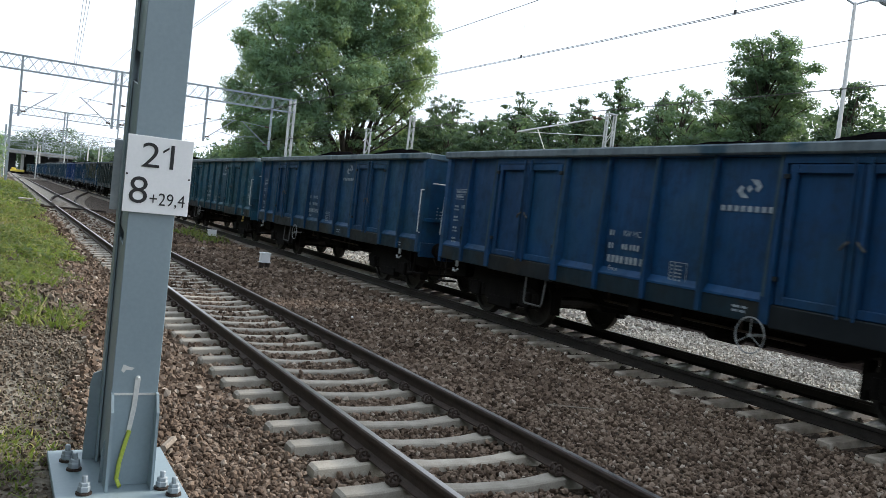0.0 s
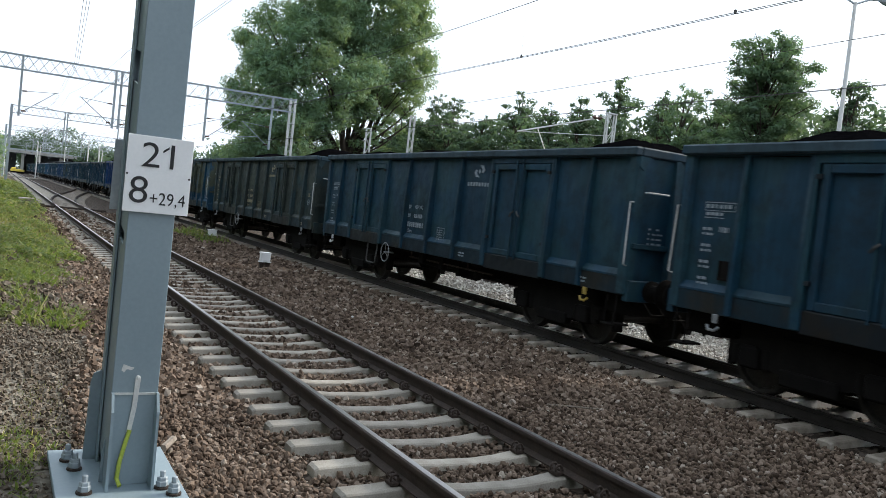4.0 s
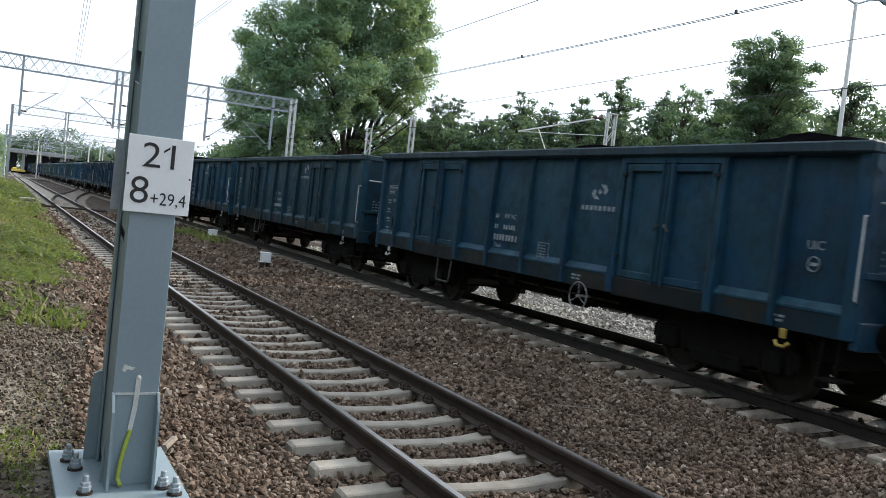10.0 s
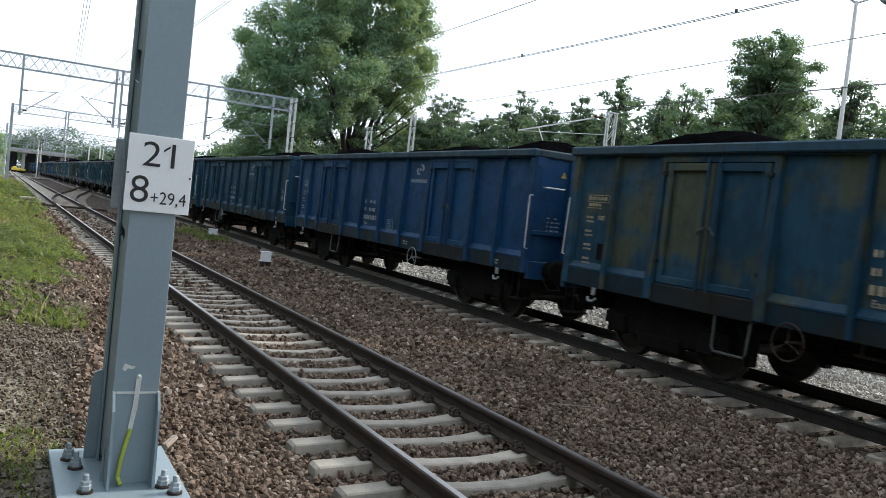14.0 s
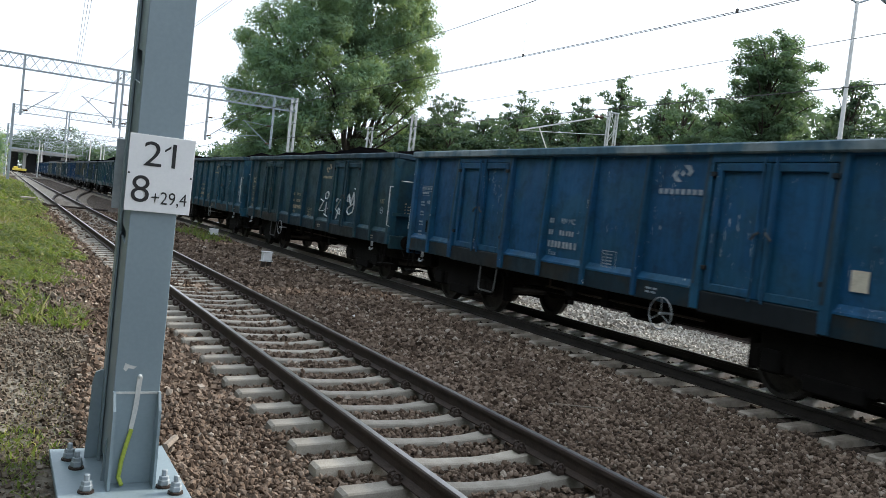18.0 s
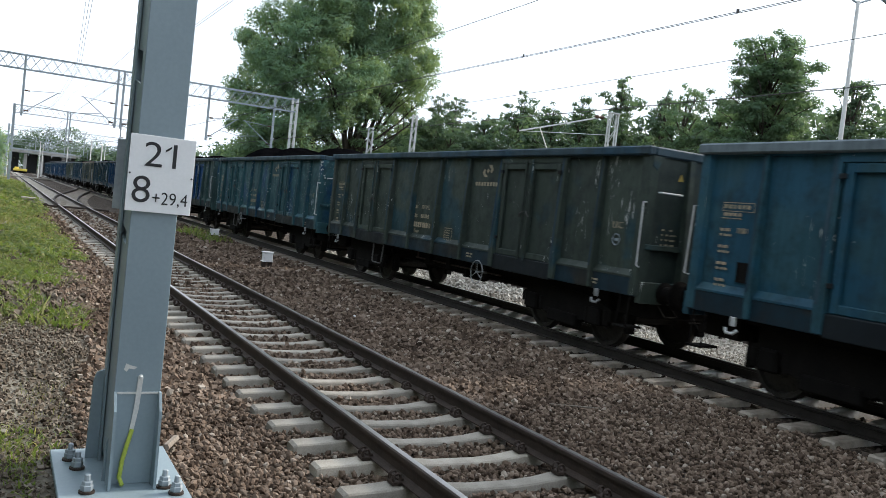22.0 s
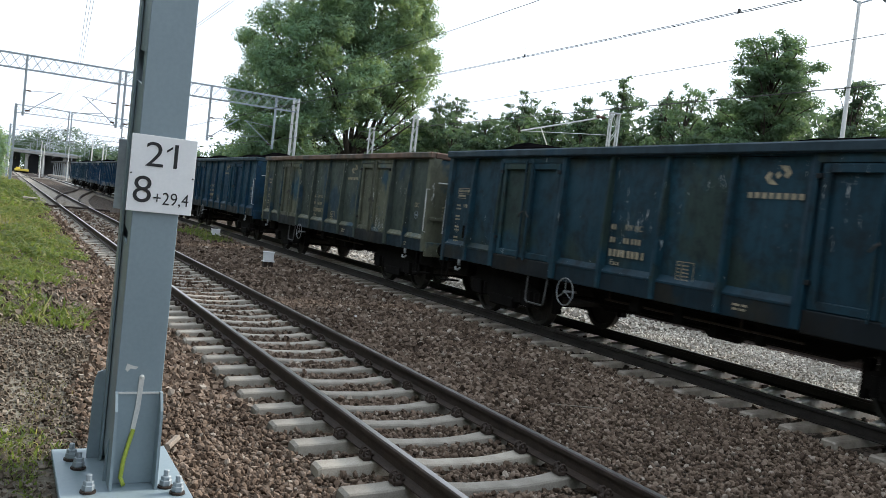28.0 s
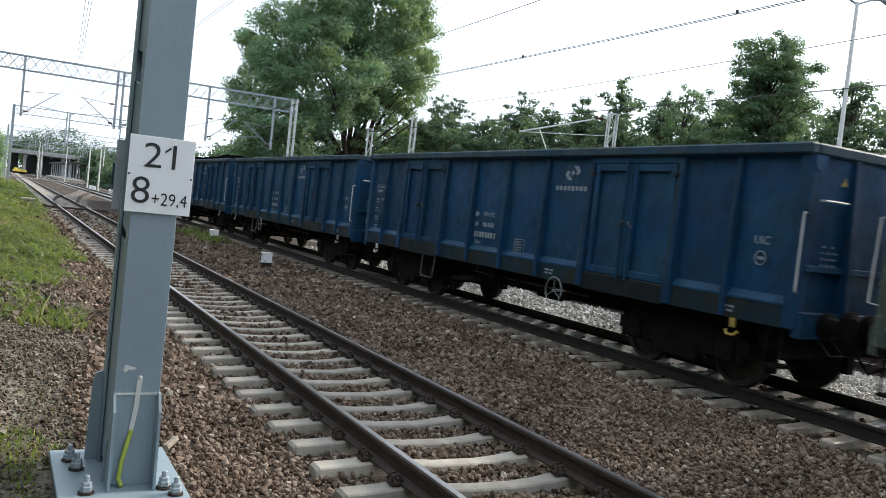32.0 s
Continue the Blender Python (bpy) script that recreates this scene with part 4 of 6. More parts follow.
        for s in (-1, 1):
            for y in (-1.42, -0.38, 0.38, 1.42):
                bog.box(s * 0.68, s * 0.84, y - 0.05, y + 0.05, 0.28, 0.75, 0.01)
            bog.box(s * 0.92, s * 1.08, -0.42, 0.42, 0.22, 0.42, 0.02)
        bog.box(-1.02, 1.02, -1.15, 1.15, 0.60, 0.92, 0.02)
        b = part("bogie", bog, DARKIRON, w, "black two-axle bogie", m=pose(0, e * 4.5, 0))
        for y in (-0.9, 0.9):
            ws = Geo().lathe((0, 0, 0), "x", ((0.07, -1.05), (0.085, -0.82), (0.085, 0.82), (0.07, 1.05)), 10)
            for s in (-1, 1):
                ws.lathe((s * 0.75, 0, 0), "x", [(r, s * a) for r, a in ((0.10, 0.09), (0.16, 0.07), (0.20, 0.02), (0.38, 0.0), (0.40, 0.055), (0.458, 0.055), (0.462, -0.03), (0.49, -0.045), (0.485, -0.075), (0.40, -0.075), (0.38, -0.03), (0.16, -0.05), (0.10, -0.09))], 22)
            part("wheelset", ws, WHEELSTEEL, b, "steel wheels on their axle", m=pose(0, y, 0.46))
    # hand brake wheel and step loop
    hw = Geo()
    ring = [(-1.43, 0.225 * math.cos(a * math.pi / 12), 0.225 * math.sin(a * math.pi / 12)) for a in range(25)]
    hw.tube(ring, 0.010, 6, caps=False)
    for a in (90, 210, 330):
        hw.tube([(-1.42, 0, 0), (-1.43, 0.225 * math.cos(radians(a)), 0.225 * math.sin(radians(a)))], 0.0065, 5)
    hw.lathe((0, 0, 0), "x", ((0.022, -1.45), (0.025, -1.41), (0.02, -1.40), (0.02, -1.2)), 8)
    part("brake_wheel", hw, WHEELGREY, w, "spoked hand-brake wheel", m=pose(0, 1.98, 0.80))
    part("step_loop", Geo().tube([(-1.36, 0.30, 0.95), (-1.385, 0.28, 0.52), (-1.385, 0.24, 0.47), (-1.385, -0.24, 0.47), (-1.385, -0.28, 0.52), (-1.36, -0.30, 0.95)], 0.017, 6), GRIMYGREY, w, "hanging step loop", m=pose(0, 2.92, 0))
    return w, set(painted)


def coal_mesh(seed, base=0.20, scale=0.75, heap=None):
    r = random.Random(seed)
    nx_, ny_ = 15, 90
    humps = [(c + r.uniform(-0.7, 0.7), r.uniform(0.8, 1.4), r.choice((0.05, 0.16, 0.26, 0.36, 0.46))) for c in (-4.8, -2.4, 0.0, 2.4, 4.8)]
    if heap:
        humps = humps[:3] + [heap]
    v = []
    for j in range(ny_):
        y = -BODY + 0.04 + (2 * BODY - 0.08) * j / (ny_ - 1)
        for i in range(nx_):
            x = -1.31 + 2.62 * i / (nx_ - 1)
            edge = 1 - (abs(x) / 1.31) ** 2.2
            end = min(1, (BODY - abs(y)) / 0.8)
            h = max(hh * math.exp(-((y - c) / wd) ** 2) for c, wd, hh in humps)
            z = 3.02 + (base + scale * h) * max(edge, 0) * end + 0.055 * noise.noise((x * 3, y * 3, seed * 7.1)) * edge + 0.03 * noise.noise((x * 9, y * 9, seed * 3.3)) * edge
            v.append((x, y, z))
    f = [(j * nx_ + i, j * nx_ + i + 1, (j + 1) * nx_ + i + 1, (j + 1) * nx_ + i) for j in range(ny_ - 1) for i in range(nx_ - 1)]
    return Geo().add(v, f).mesh("coal_load", COAL)


def strokes(lines, r, material):
    """One mesh for each sprayed letter; a letter is a list of strokes."""
    out = []
    for letter in lines:
        g = Geo()
        for pts in letter:
            g.tube([(0, -a, b) for a, b in pts], r, 5)
        out.append(g.mesh("graffiti_letter", material))
    return out


def bars(rows, material):
    """Rows of unreadable stencilled writing: (along, height, list of bar lengths, bar height)."""
    g = Geo()
    for y, z, lengths, h in rows:
        a = y
        for n in lengths:
            if n > 0:
                g.box(-0.002, 0.0, -a - n, -a, z - h / 2, z + h / 2)
            a += abs(n)
    return g.mesh("stencilled_writing", material)


def emblem(material):
    """Two facing crescents round a small lozenge."""
    g = Geo()
    for s in (1, -1):
        pts = [(0.0, 0.17), (0.16, 0.16), (0.24, 0.04), (0.17, -0.06), (0.10, -0.02), (0.13, 0.05), (0.07, 0.10)]
        g.prism([(-s * a, s * b * 0.9 + 0.0) for a, b in pts], "x", -0.003, 0.0)
    g.prism([(0.06, 0), (0, 0.06), (-0.06, 0), (0, -0.06)], "x", -0.003, 0.0)
    return g.mesh("emblem", material)


def word_block(material):
    g = Geo()
    for k in range(8):
        g.box(-0.002, 0.0, 0.50 - k * 0.127 - 0.085, 0.50 - k * 0.127, -0.040, 0.040)
    return g.mesh("emblem_word", material)


MARK = {}
for key, mat in (("white", STENCIL), ("tan", STENCIL_TAN)):
    MARK[key] = dict(
        emblem=emblem(mat), word=word_block(mat), uic=lettering("UIC", 0.15, mat, "marking"), riv=lettering("RIV MC", 0.125, mat, "marking"),
        eaos=lettering("Eaos", 0.12, mat, "marking"),
        number=bars([(0, 0.0, (0.045, -0.03, 0.03), 0.085), (0, -0.20, (0.05, -0.03, 0.03, -0.2, 0.05, -0.03, 0.05, -0.05, 0.05, -0.03, 0.05, -0.03, 0.05), 0.085), (0, -0.40, (0.07, -0.03) * 4 + (-0.02, 0.07, -0.03, 0.07, -0.03, 0.07, -0.05, 0.06), 0.11)], mat),
        table=bars([(0, 0.0, (0.34,), 0.012), (0, -0.30, (0.34,), 0.012), (0, -0.15, (0.010, -0.32, 0.010), 0.30), (0.1, -0.15, (0.010,), 0.30)] + [(0.03, -0.05 - 0.05 * q, (0.04, -0.05, 0.05, -0.02, 0.05), 0.022) for q in range(5)], mat),
        panel=bars([(0, 0.0, (0.62,), 0.012), (0, -0.13, (0.62,), 0.010), (0, -0.24, (0.40,), 0.012), (0, -0.06, (0.010, -0.60, 0.010), 0.13), (0, -0.06, (-0.03, 0.05, -0.03, 0.07, -0.03, 0.05, -0.04, 0.06, -0.03, 0.05, -0.03, 0.07), 0.06),
                    (0, -0.18, (-0.03, 0.08, -0.02, 0.08, -0.02, 0.06, -0.03, 0.06), 0.05)]
                   + [row for q in range(4) for row in ((0.0, -0.42 - 0.26 * q, (0.07, -0.02, 0.10), 0.045), (0.0, -0.50 - 0.26 * q, (0.05, -0.03, 0.06, -0.02, 0.06), 0.035))]
                   + [(0.34, -0.42, (0.012, -0.03, 0.04, -0.02, 0.05, -0.03, 0.012), 0.08), (0.26, -1.36, (0.30,), 0.03)], mat),
        small=bars([(0, 0.0, (0.12, -0.03, 0.09), 0.03), (0, -0.055, (0.09, -0.03, 0.1), 0.03)], mat),
        endtext=bars([(0, 0.0, (0.05, -0.1, 0.06), 0.026), (0, -0.075, (0.03, -0.05, 0.06, -0.03, 0.12), 0.026), (0, -0.15, (0.03, -0.05, 0.05, -0.03, 0.11), 0.026), (0, -0.225, (0.03, -0.05, 0.07, -0.03, 0.09), 0.026)], mat))
NOTICE = Geo().box(-0.004, 0.0, -0.11, 0.11, -0.12, 0.12).mesh("notice", PLAQUE)
WARN = Geo().prism([(-0.06, -0.05), (0.06, -0.05), (0, 0.06)], "y", -0.003, 0.0).mesh("warning_triangle", YELLOW)
RINGMARK = Geo().tube([(-0.002, 0.085 * math.cos(a * math.pi / 10), 0.085 * math.sin(a * math.pi / 10)) for a in range(21)], 0.008, 4, caps=False).box(-0.002, 0, -0.05, 0.05, -0.02, 0.02).mesh("inspection_mark", STENCIL)
TAG_LETTERS = strokes([
    [[(0.0, 0.30), (0.02, -0.30)], [(0.26, 0.30), (0.02, 0.02), (0.28, -0.26)]],
    [[(0.72, 0.20), (0.60, 0.30), (0.44, 0.24), (0.42, 0.08), (0.60, -0.02), (0.72, -0.14), (0.62, -0.28), (0.42, -0.24)]],
    [[(1.20, 0.20), (1.04, 0.31), (0.88, 0.18), (0.86, -0.10), (0.98, -0.28), (1.16, -0.24), (1.20, -0.04), (1.04, -0.04)]]], 0.022, CHALK)
SCRAWL = strokes([
    [[(0.30, 1.87), (0.55, 1.82), (0.21, 1.53), (0.58, 1.54)]],
    [[(0.95, 2.03), (0.91, 1.95), (0.82, 1.90), (0.71, 1.90), (0.66, 1.97), (0.71, 2.06), (0.82, 2.11), (0.91, 2.10), (0.95, 2.03)],
     [(0.80, 1.81), (0.77, 1.47)], [(0.67, 1.45), (0.92, 1.39)], [(0.65, 1.59), (0.68, 1.59)], [(0.90, 1.62), (0.93, 1.62)]]], 0.019, CHALK)
SCRAWL_DOOR = strokes([
    [[(1.50, 1.85), (1.51, 1.93), (1.79, 1.92), (1.46, 1.64), (1.67, 1.55), (1.82, 1.50), (1.83, 1.61), (1.71, 1.68), (1.55, 1.36)]],
    [[(2.25, 1.83), (2.23, 2.02), (2.29, 2.05), (2.33, 1.88)], [(2.33, 2.02), (2.42, 2.10), (2.47, 1.87)]],
    [[(2.47, 2.02), (2.57, 1.79), (2.74, 2.12)], [(2.74, 2.15), (2.83, 1.82), (2.76, 1.61), (2.50, 1.53), (2.34, 1.61), (2.42, 1.72), (2.78, 1.85)], [(2.79, 2.25), (2.82, 2.23)]]], 0.019, CHALK)

# livery, marking colour, emblem?, brake wheel place, words of the label
TRAIN = [
    ("deep_blue", "white", 1, -1.89, "deep blue"),
    ("mid_blue", "white", 1, 2.0, "dirt-streaked mid blue"),
    ("faded_teal_blue", "white", 1, 2.0, "faded teal blue"),
    ("dull_teal", "white", 1, 2.0, "dark dull teal"),
    ("dull_teal", "white", 1, 2.0, "grimy dark teal"),
    ("sooty", "tan", 1, 2.0, "soot-darkened green"),
    ("olive_on_blue", "white", 0, -1.91, "olive paint patched over blue"),
    ("mid_blue", "white", 1, 2.0, "clean mid blue"),
    ("bright_blue", "white", 1, 2.0, "freshly painted bright blue"),
    ("dull_blue", "white", 1, -1.81, "dusty dark blue"),
    ("dull_teal", "white", 1, 2.0, "faded dark teal"),
    ("dull_blue", "white", 1, 2.0, "dull blue"),
    ("blue_on_olive", "tan", 1, 2.0, "blue mottled with olive patches"),
    ("deep_blue", "white", 1, -2.16, "deep blue"),
    ("dull_blue", "white", 1, 2.0, "dull blue"),
    ("dull_blue", "white", 1, 2.0, "blue with white spray letters"),
    ("light_blue", "white", 1, -1.93, "light blue with a cream notice"),
    ("dark_green", "tan", 1, 2.0, "dark green-grey with white graffiti"),
    ("faded_teal_blue", "tan", 1, -1.54, "faded teal blue"),
    ("faded_teal_blue", "tan", 1, 2.0, "light blue with a cream notice"),
    ("olive", "tan", 1, -2.09, "dark olive green"),
    ("flaking_teal", "tan", 1, 2.0, "flaking teal"),
    ("flaking_green", "tan", 1, 2.0, "flaking dark green with blue doors"),
    ("olive_on_blue", "tan", 0, -2.1, "olive and blue patched"),
    ("deep_blue", "white", 1, 2.0, "dark blue"),
    ("teal_olive", "tan", 1, 2.0, "teal stained with olive"),
    ("tan", "tan", 1, 2.0, "tan-grey weathered"),
    ("dull_blue", "tan", 1, 2.0, "dark blue with faded tan markings"),
    ("grey_olive", "tan", 1, 2.0, "grey-olive"),
    ("mid_blue", "white", 1, -1.9, "dusty mid blue"),
    ("mid_blue", "white", 1, 2.0, "mid blue"),
    ("mid_blue", "white", 1, 2.0, "bright blue"),
    ("dull_blue", "white", 1, 2.0, "dull blue"),
    ("dull_blue", "white", 1, 2.0, "dull blue, last of the train"),
]
first, PAINTED = wagon_template(LONG)
short, _ = wagon_template(SHORT)
WAGONS = [short] + [first] + [copy_thing(first, pose(TRACK[1], 0, 0)) for _ in TRAIN[2:]]
COALS = [coal_mesh(s) for s in range(7)]
HEAPED = coal_mesh(11, 0.20, 1.0, (3.3, 1.25, 0.52))
LOW_COALS = [coal_mesh(s, 0.12, 0.45) for s in range(7, 10)]
LOW_LOADED = (2, 6, 10, 16, 20, 26, 29, 30)
for k, (w, (livery, ink, has_emblem, brake, words)) in enumerate(zip(WAGONS, TRAIN)):
    tagged(w, ("open freight wagon in %s, heaped with coal" if len(words.split()) < 5 else "open coal wagon in %s") % words)
    for ob in w.children_recursive:
        kind_ = ob.name.split(".")[0]
        if kind_ in PAINTED:
            slot = ob.material_slots[0]
            slot.link = "OBJECT"
            slot.material = BLUEDOOR if k == 22 and kind_ == "door_leaf" else RIM_RUST if kind_ == "top_rim" and k == 26 else LIVERY["grey_blue"] if k == 26 and kind_ in ("side_panel", "post") else RIM_PALE if kind_ == "top_rim" and k in (0, 1, 2, 16, 19) else RIM_GREY if kind_ == "top_rim" and livery != "bright_blue" else LIVERY[livery]
        elif kind_ == "post_edge" and k in (6, 23, 26, 28):
            ob.material_slots[0].link = "OBJECT"
            ob.material_slots[0].material = LIVERY["tan"]
        elif kind_ == "towing_hook" and k not in (2, 4, 9, 19, 29):
            ob.material_slots[0].link = "OBJECT"
            ob.material_slots[0].material = WHEELGREY
        elif kind_ == "brake_wheel":
            ob.location.y = brake
            if k in (10, 12):
                ob.material_slots[0].link = "OBJECT"
                ob.material_slots[0].material = RUST
    part("coal_load", HEAPED if k == 21 else LOW_COALS[k % 3] if k in LOW_LOADED else COALS[k % 7], None, w, "heaped black coal", m=pose(0, 0, 0, 0, 0, 180 * (k // 7 % 2 and k != 21)))
    mk = MARK[ink]
    shift = 0.42 if k == 0 else 0.0
    part("marking", mk["number"], None, w, m=pose(-1.328, 1.12, 1.95 - 0.17 * shift))
    part("marking", mk["riv"], None, w, m=pose(-1.330, 1.12 - 0.52, 1.95 - 0.17 * shift, 90, 0, -90))
    part("marking", mk["eaos"], None, w, m=pose(-1.330, 1.12 - 0.16, 1.40 - 0.17 * shift, 90, 0, -90))
    part("marking", mk["table"], None, w, m=pose(-1.326, -0.38 + 0.3 * shift, 1.56))
    part("marking", mk["panel"], None, w, m=pose(-1.318, 6.22, 2.42) @ Matrix.Diagonal((1, 0.85, 0.85, 1)))
    part("marking", mk["small"], None, w, m=pose(-1.368, -1.5, 1.12))
    part("marking", mk["small"], None, w, m=pose(-1.368, -5.5, 1.10))
    if k % 3 != 1:
        part("marking", mk["uic"], None, w, m=pose(-1.326, -6.02, 1.98, 90, 0, -90))
        part("inspection_mark", RINGMARK, None, w, m=pose(-1.324, -6.02, 1.76))
    part("marking", mk["endtext"], None, w, m=pose(-0.98, -BODY - 0.004, 1.98, 0, 0, 90))
    if k % 2 == 1 or k in (20, 6):
        part("warning_triangle", WARN, None, w, m=pose(-0.72, -BODY - 0.004, 2.78))
    if has_emblem:
        part("emblem", mk["emblem"], None, w, m=pose(-1.320, -1.93 + shift, 2.79 - 0.4 * shift - 0.3 * (k == 9)) @ Matrix.Diagonal((1, 0.84, 0.80, 1)))
        part("emblem_word", mk["word"], None, w, m=pose(-1.320, -1.93 + shift, 2.53 - 0.4 * shift - 0.3 * (k == 9)) @ Matrix.Diagonal((1, 0.88, 0.95, 1)))
    for ob in w.children:
        if ob.name.split(".")[0] in ("marking", "emblem_word", "graffiti"):
            tagged(ob, kind="stuff")
    if k in (16, 19):
        part("notice", NOTICE, None, w, "cream notice board", m=pose(-1.320, -4.85, 1.62))
    if k == 15:
        for me in TAG_LETTERS:
            part("graffiti_letter", me, None, w, "white sprayed letter", m=pose(-1.330, -1.36, 1.66) @ Matrix.Diagonal((1, 0.62, 0.72, 1)))
    if k == 17:
        for me in SCRAWL:
            part("graffiti_letter", me, None, w, "white sprayed scrawl", m=pose(-1.328, -1.20, 0))
        for me in SCRAWL_DOOR:
            part("graffiti_letter", me, None, w, "white sprayed scrawl on the door", m=pose(-1.325, -1.32, 0))


# ---- overhead line ----
def truss(g, x0, x1, y, z0, z1, width=0.5, step=0.62, r=0.032, fine=0.013):
    for dy in (-width / 2, width / 2):
        for z in (z0, z1):
            g.box(x0, x1, y + dy - r, y + dy + r, z - r, z + r)
        n = int((x1 - x0) / step)
        for k in range(n):
            a, b = x0 + (x1 - x0) * k / n, x0 + (x1 - x0) * (k + 1) / n
            g.tube([(a, y + dy, z0 if k % 2 else z1), (b, y + dy, z1 if k % 2 else z0)], fine, 4, caps=False)
            g.tube([(a, y + dy, z1 if k % 2 else z0), (b, y + dy, z0 if k % 2 else z1)], fine, 4, caps=False)
    return g


def lattice_post(g, x, y, z0, z1, w=0.28, d=0.3, r=0.03):
    for dx in (-w / 2, w / 2):
        for dy in (-d / 2, d / 2):
            g.box(x + dx - r, x + dx + r, y + dy - r, y + dy + r, z0, z1)
    n = max(int((z1 - z0) / 0.5), 1)
    for k in range(n):
        a, b = z0 + (z1 - z0) * k / n, z0 + (z1 - z0) * (k + 1) / n
        for dy in (-d / 2, d / 2):
            g.tube([(x - w / 2 if k % 2 else x + w / 2, y + dy, a), (x + w / 2 if k % 2 else x - w / 2, y + dy, b)], 0.014, 4, caps=False)
    return g


def arm(parent, x, y, side, low=5.15):
    """Registration arm from a hanger at x towards a track on the given side."""
    g = Geo().tube([(x, y, low + 0.1), (x + side * 2.1, y, low + 1.75)], 0.032, 6).tube([(x, y, low + 1.55), (x + side * 2.2, y, low + 1.72)], 0.022, 6)
    g.tube([(x + side * 0.9, y, low + 0.78), (x + side * 2.7, y, low + 0.55)], 0.022, 6)
    a = part("cantilever_arm", g, GALV_DARK, parent)
    for d, z in ((0.25, low + 0.3), (0.25, low + 1.57)):
        part("insulator", Geo().lathe((x + side * d, y, z), "x", ((0.03, -0.15), (0.07, -0.12), (0.035, -0.09), (0.07, -0.05), (0.035, -0.02), (0.07, 0.02), (0.035, 0.06), (0.07, 0.1), (0.03, 0.15)), 8), PORCELAIN, a)


def gantry(y, x0, x1, z0, z1, hangers, left_post, right_post, mat):
    t = thing("catenary_gantry", "grey lattice steel gantry spanning the tracks", "gantry", group="catenary gantries")
    part("beam", truss(Geo(), x0, x1, y, z0, z1), mat, t, "lattice cross beam")
    if left_post is not None:
        part("column", Geo().box(left_post - 0.15, left_post + 0.15, y - 0.15, y + 0.15, -0.4, z1 + 0.1, 0.01), mat, t)
    if right_post is not None:
        part("column", lattice_post(Geo(), right_post, y, -0.8, z1 + 0.1, 0.36, 0.3, 0.04), GALV, t, "lattice column")
    for x, sides in hangers:
        part("hanger", Geo().box(x - 0.07, x + 0.07, y - 0.07, y + 0.07, 5.1, z1, 0.01), mat, t)
        for s in sides:
            arm(t, x, y, s)
    return t


gantry(55, -9.5, 15.1, 8.05, 8.95, ((-2.85, (1,)), (2.75, (-1,)), (3.12, (1,)), (8.8, (1,)), (13.5, (-1,))), None, 15.0, GALV_DARK)
gantry(105, -2.95, 15.5, 8.05, 8.95, ((2.75, (-1,)), (3.05, (1,)), (8.8, (1,)), (13.4, (-1,))), -2.95, 15.4, GALV_DARK)
gantry(158, -3.2, 18.5, 8.05, 8.85, ((2.75, (-1,)), (3.1, (1,)), (8.9, (1,))), -3.2, 18.4, GALV_DARK)
gantry(212, -4.2, 22.0, 8.05, 8.85, ((2.75, (-1,)), (8.9, (1,)), (14, (-1,))), -4.2, 22, GALV_DARK)
gantry(270, -6.0, 28.0, 8.05, 8.85, ((2.75, (-1,)), (8.9, (1,)), (14, (-1,))), -6.0, 28, GALV_DARK)


def wires(x, contact, carrier, sag, ys, label):
    t = thing("overhead_wires", label, "wires", group="overhead lines", kind="structure")
    def height(y):
        a = max(q for q in ys if q <= y)
        b = min((q for q in ys if q > y), default=a + 54)
        s = (y - a) / (b - a)
        return carrier - sag * 4 * s * (1 - s)
    span = [ys[0] + i * 3 for i in range(int((ys[-1] - ys[0]) / 3) + 1)]
    for dx in (-0.03, 0.03):
        part("contact_wire", Geo().tube([(x + dx, y, contact) for y in span], 0.0062, 5), WIRE, t)
    part("carrier_wire", Geo().tube([(x, y, height(y)) for y in span], 0.0075, 5), WIRE, t)
    g = Geo()
    for y in span[1::2]:
        g.tube([(x, y, contact), (x, y, height(y))], 0.0016, 4)
        g.box(x - 0.012, x + 0.012, y - 0.02, y + 0.02, contact - 0.01, contact + 0.05)
    tagged(part("droppers", g, WIRE, t), kind="stuff")


LINE = [-53, 1, 55, 105, 158, 212, 270]
wires(TRACK[0], 5.50, 7.0, 0.7, LINE, "contact wire and carrier above the near track")
wires(TRACK[1], 5.42, 6.85, 0.5, LINE, "contact wire and carrier above the coal train")
wires(TRACK[2] - 0.6, 5.25, 6.35, 0.4, LINE, "contact wire and carrier above the farther track")
feed = thing("feeder_wires", "feeder cables running along the gantries", "wires", kind="structure")
for x, z in ((-0.12, 9.05), (0.0, 9.0), (0.12, 9.05)):
    part("cable", Geo().tube([(x - 2.85 + 3.1 * i / 20, 55 * i / 20, z) for i in range(21)], 0.010, 5), WIRE, feed)
    part("cable", Geo().tube([(x + 0.25, 55 + 5 * i, z - 0.9 * math.sin(math.pi * i / 10)) for i in range(11)], 0.010, 5), WIRE, feed)


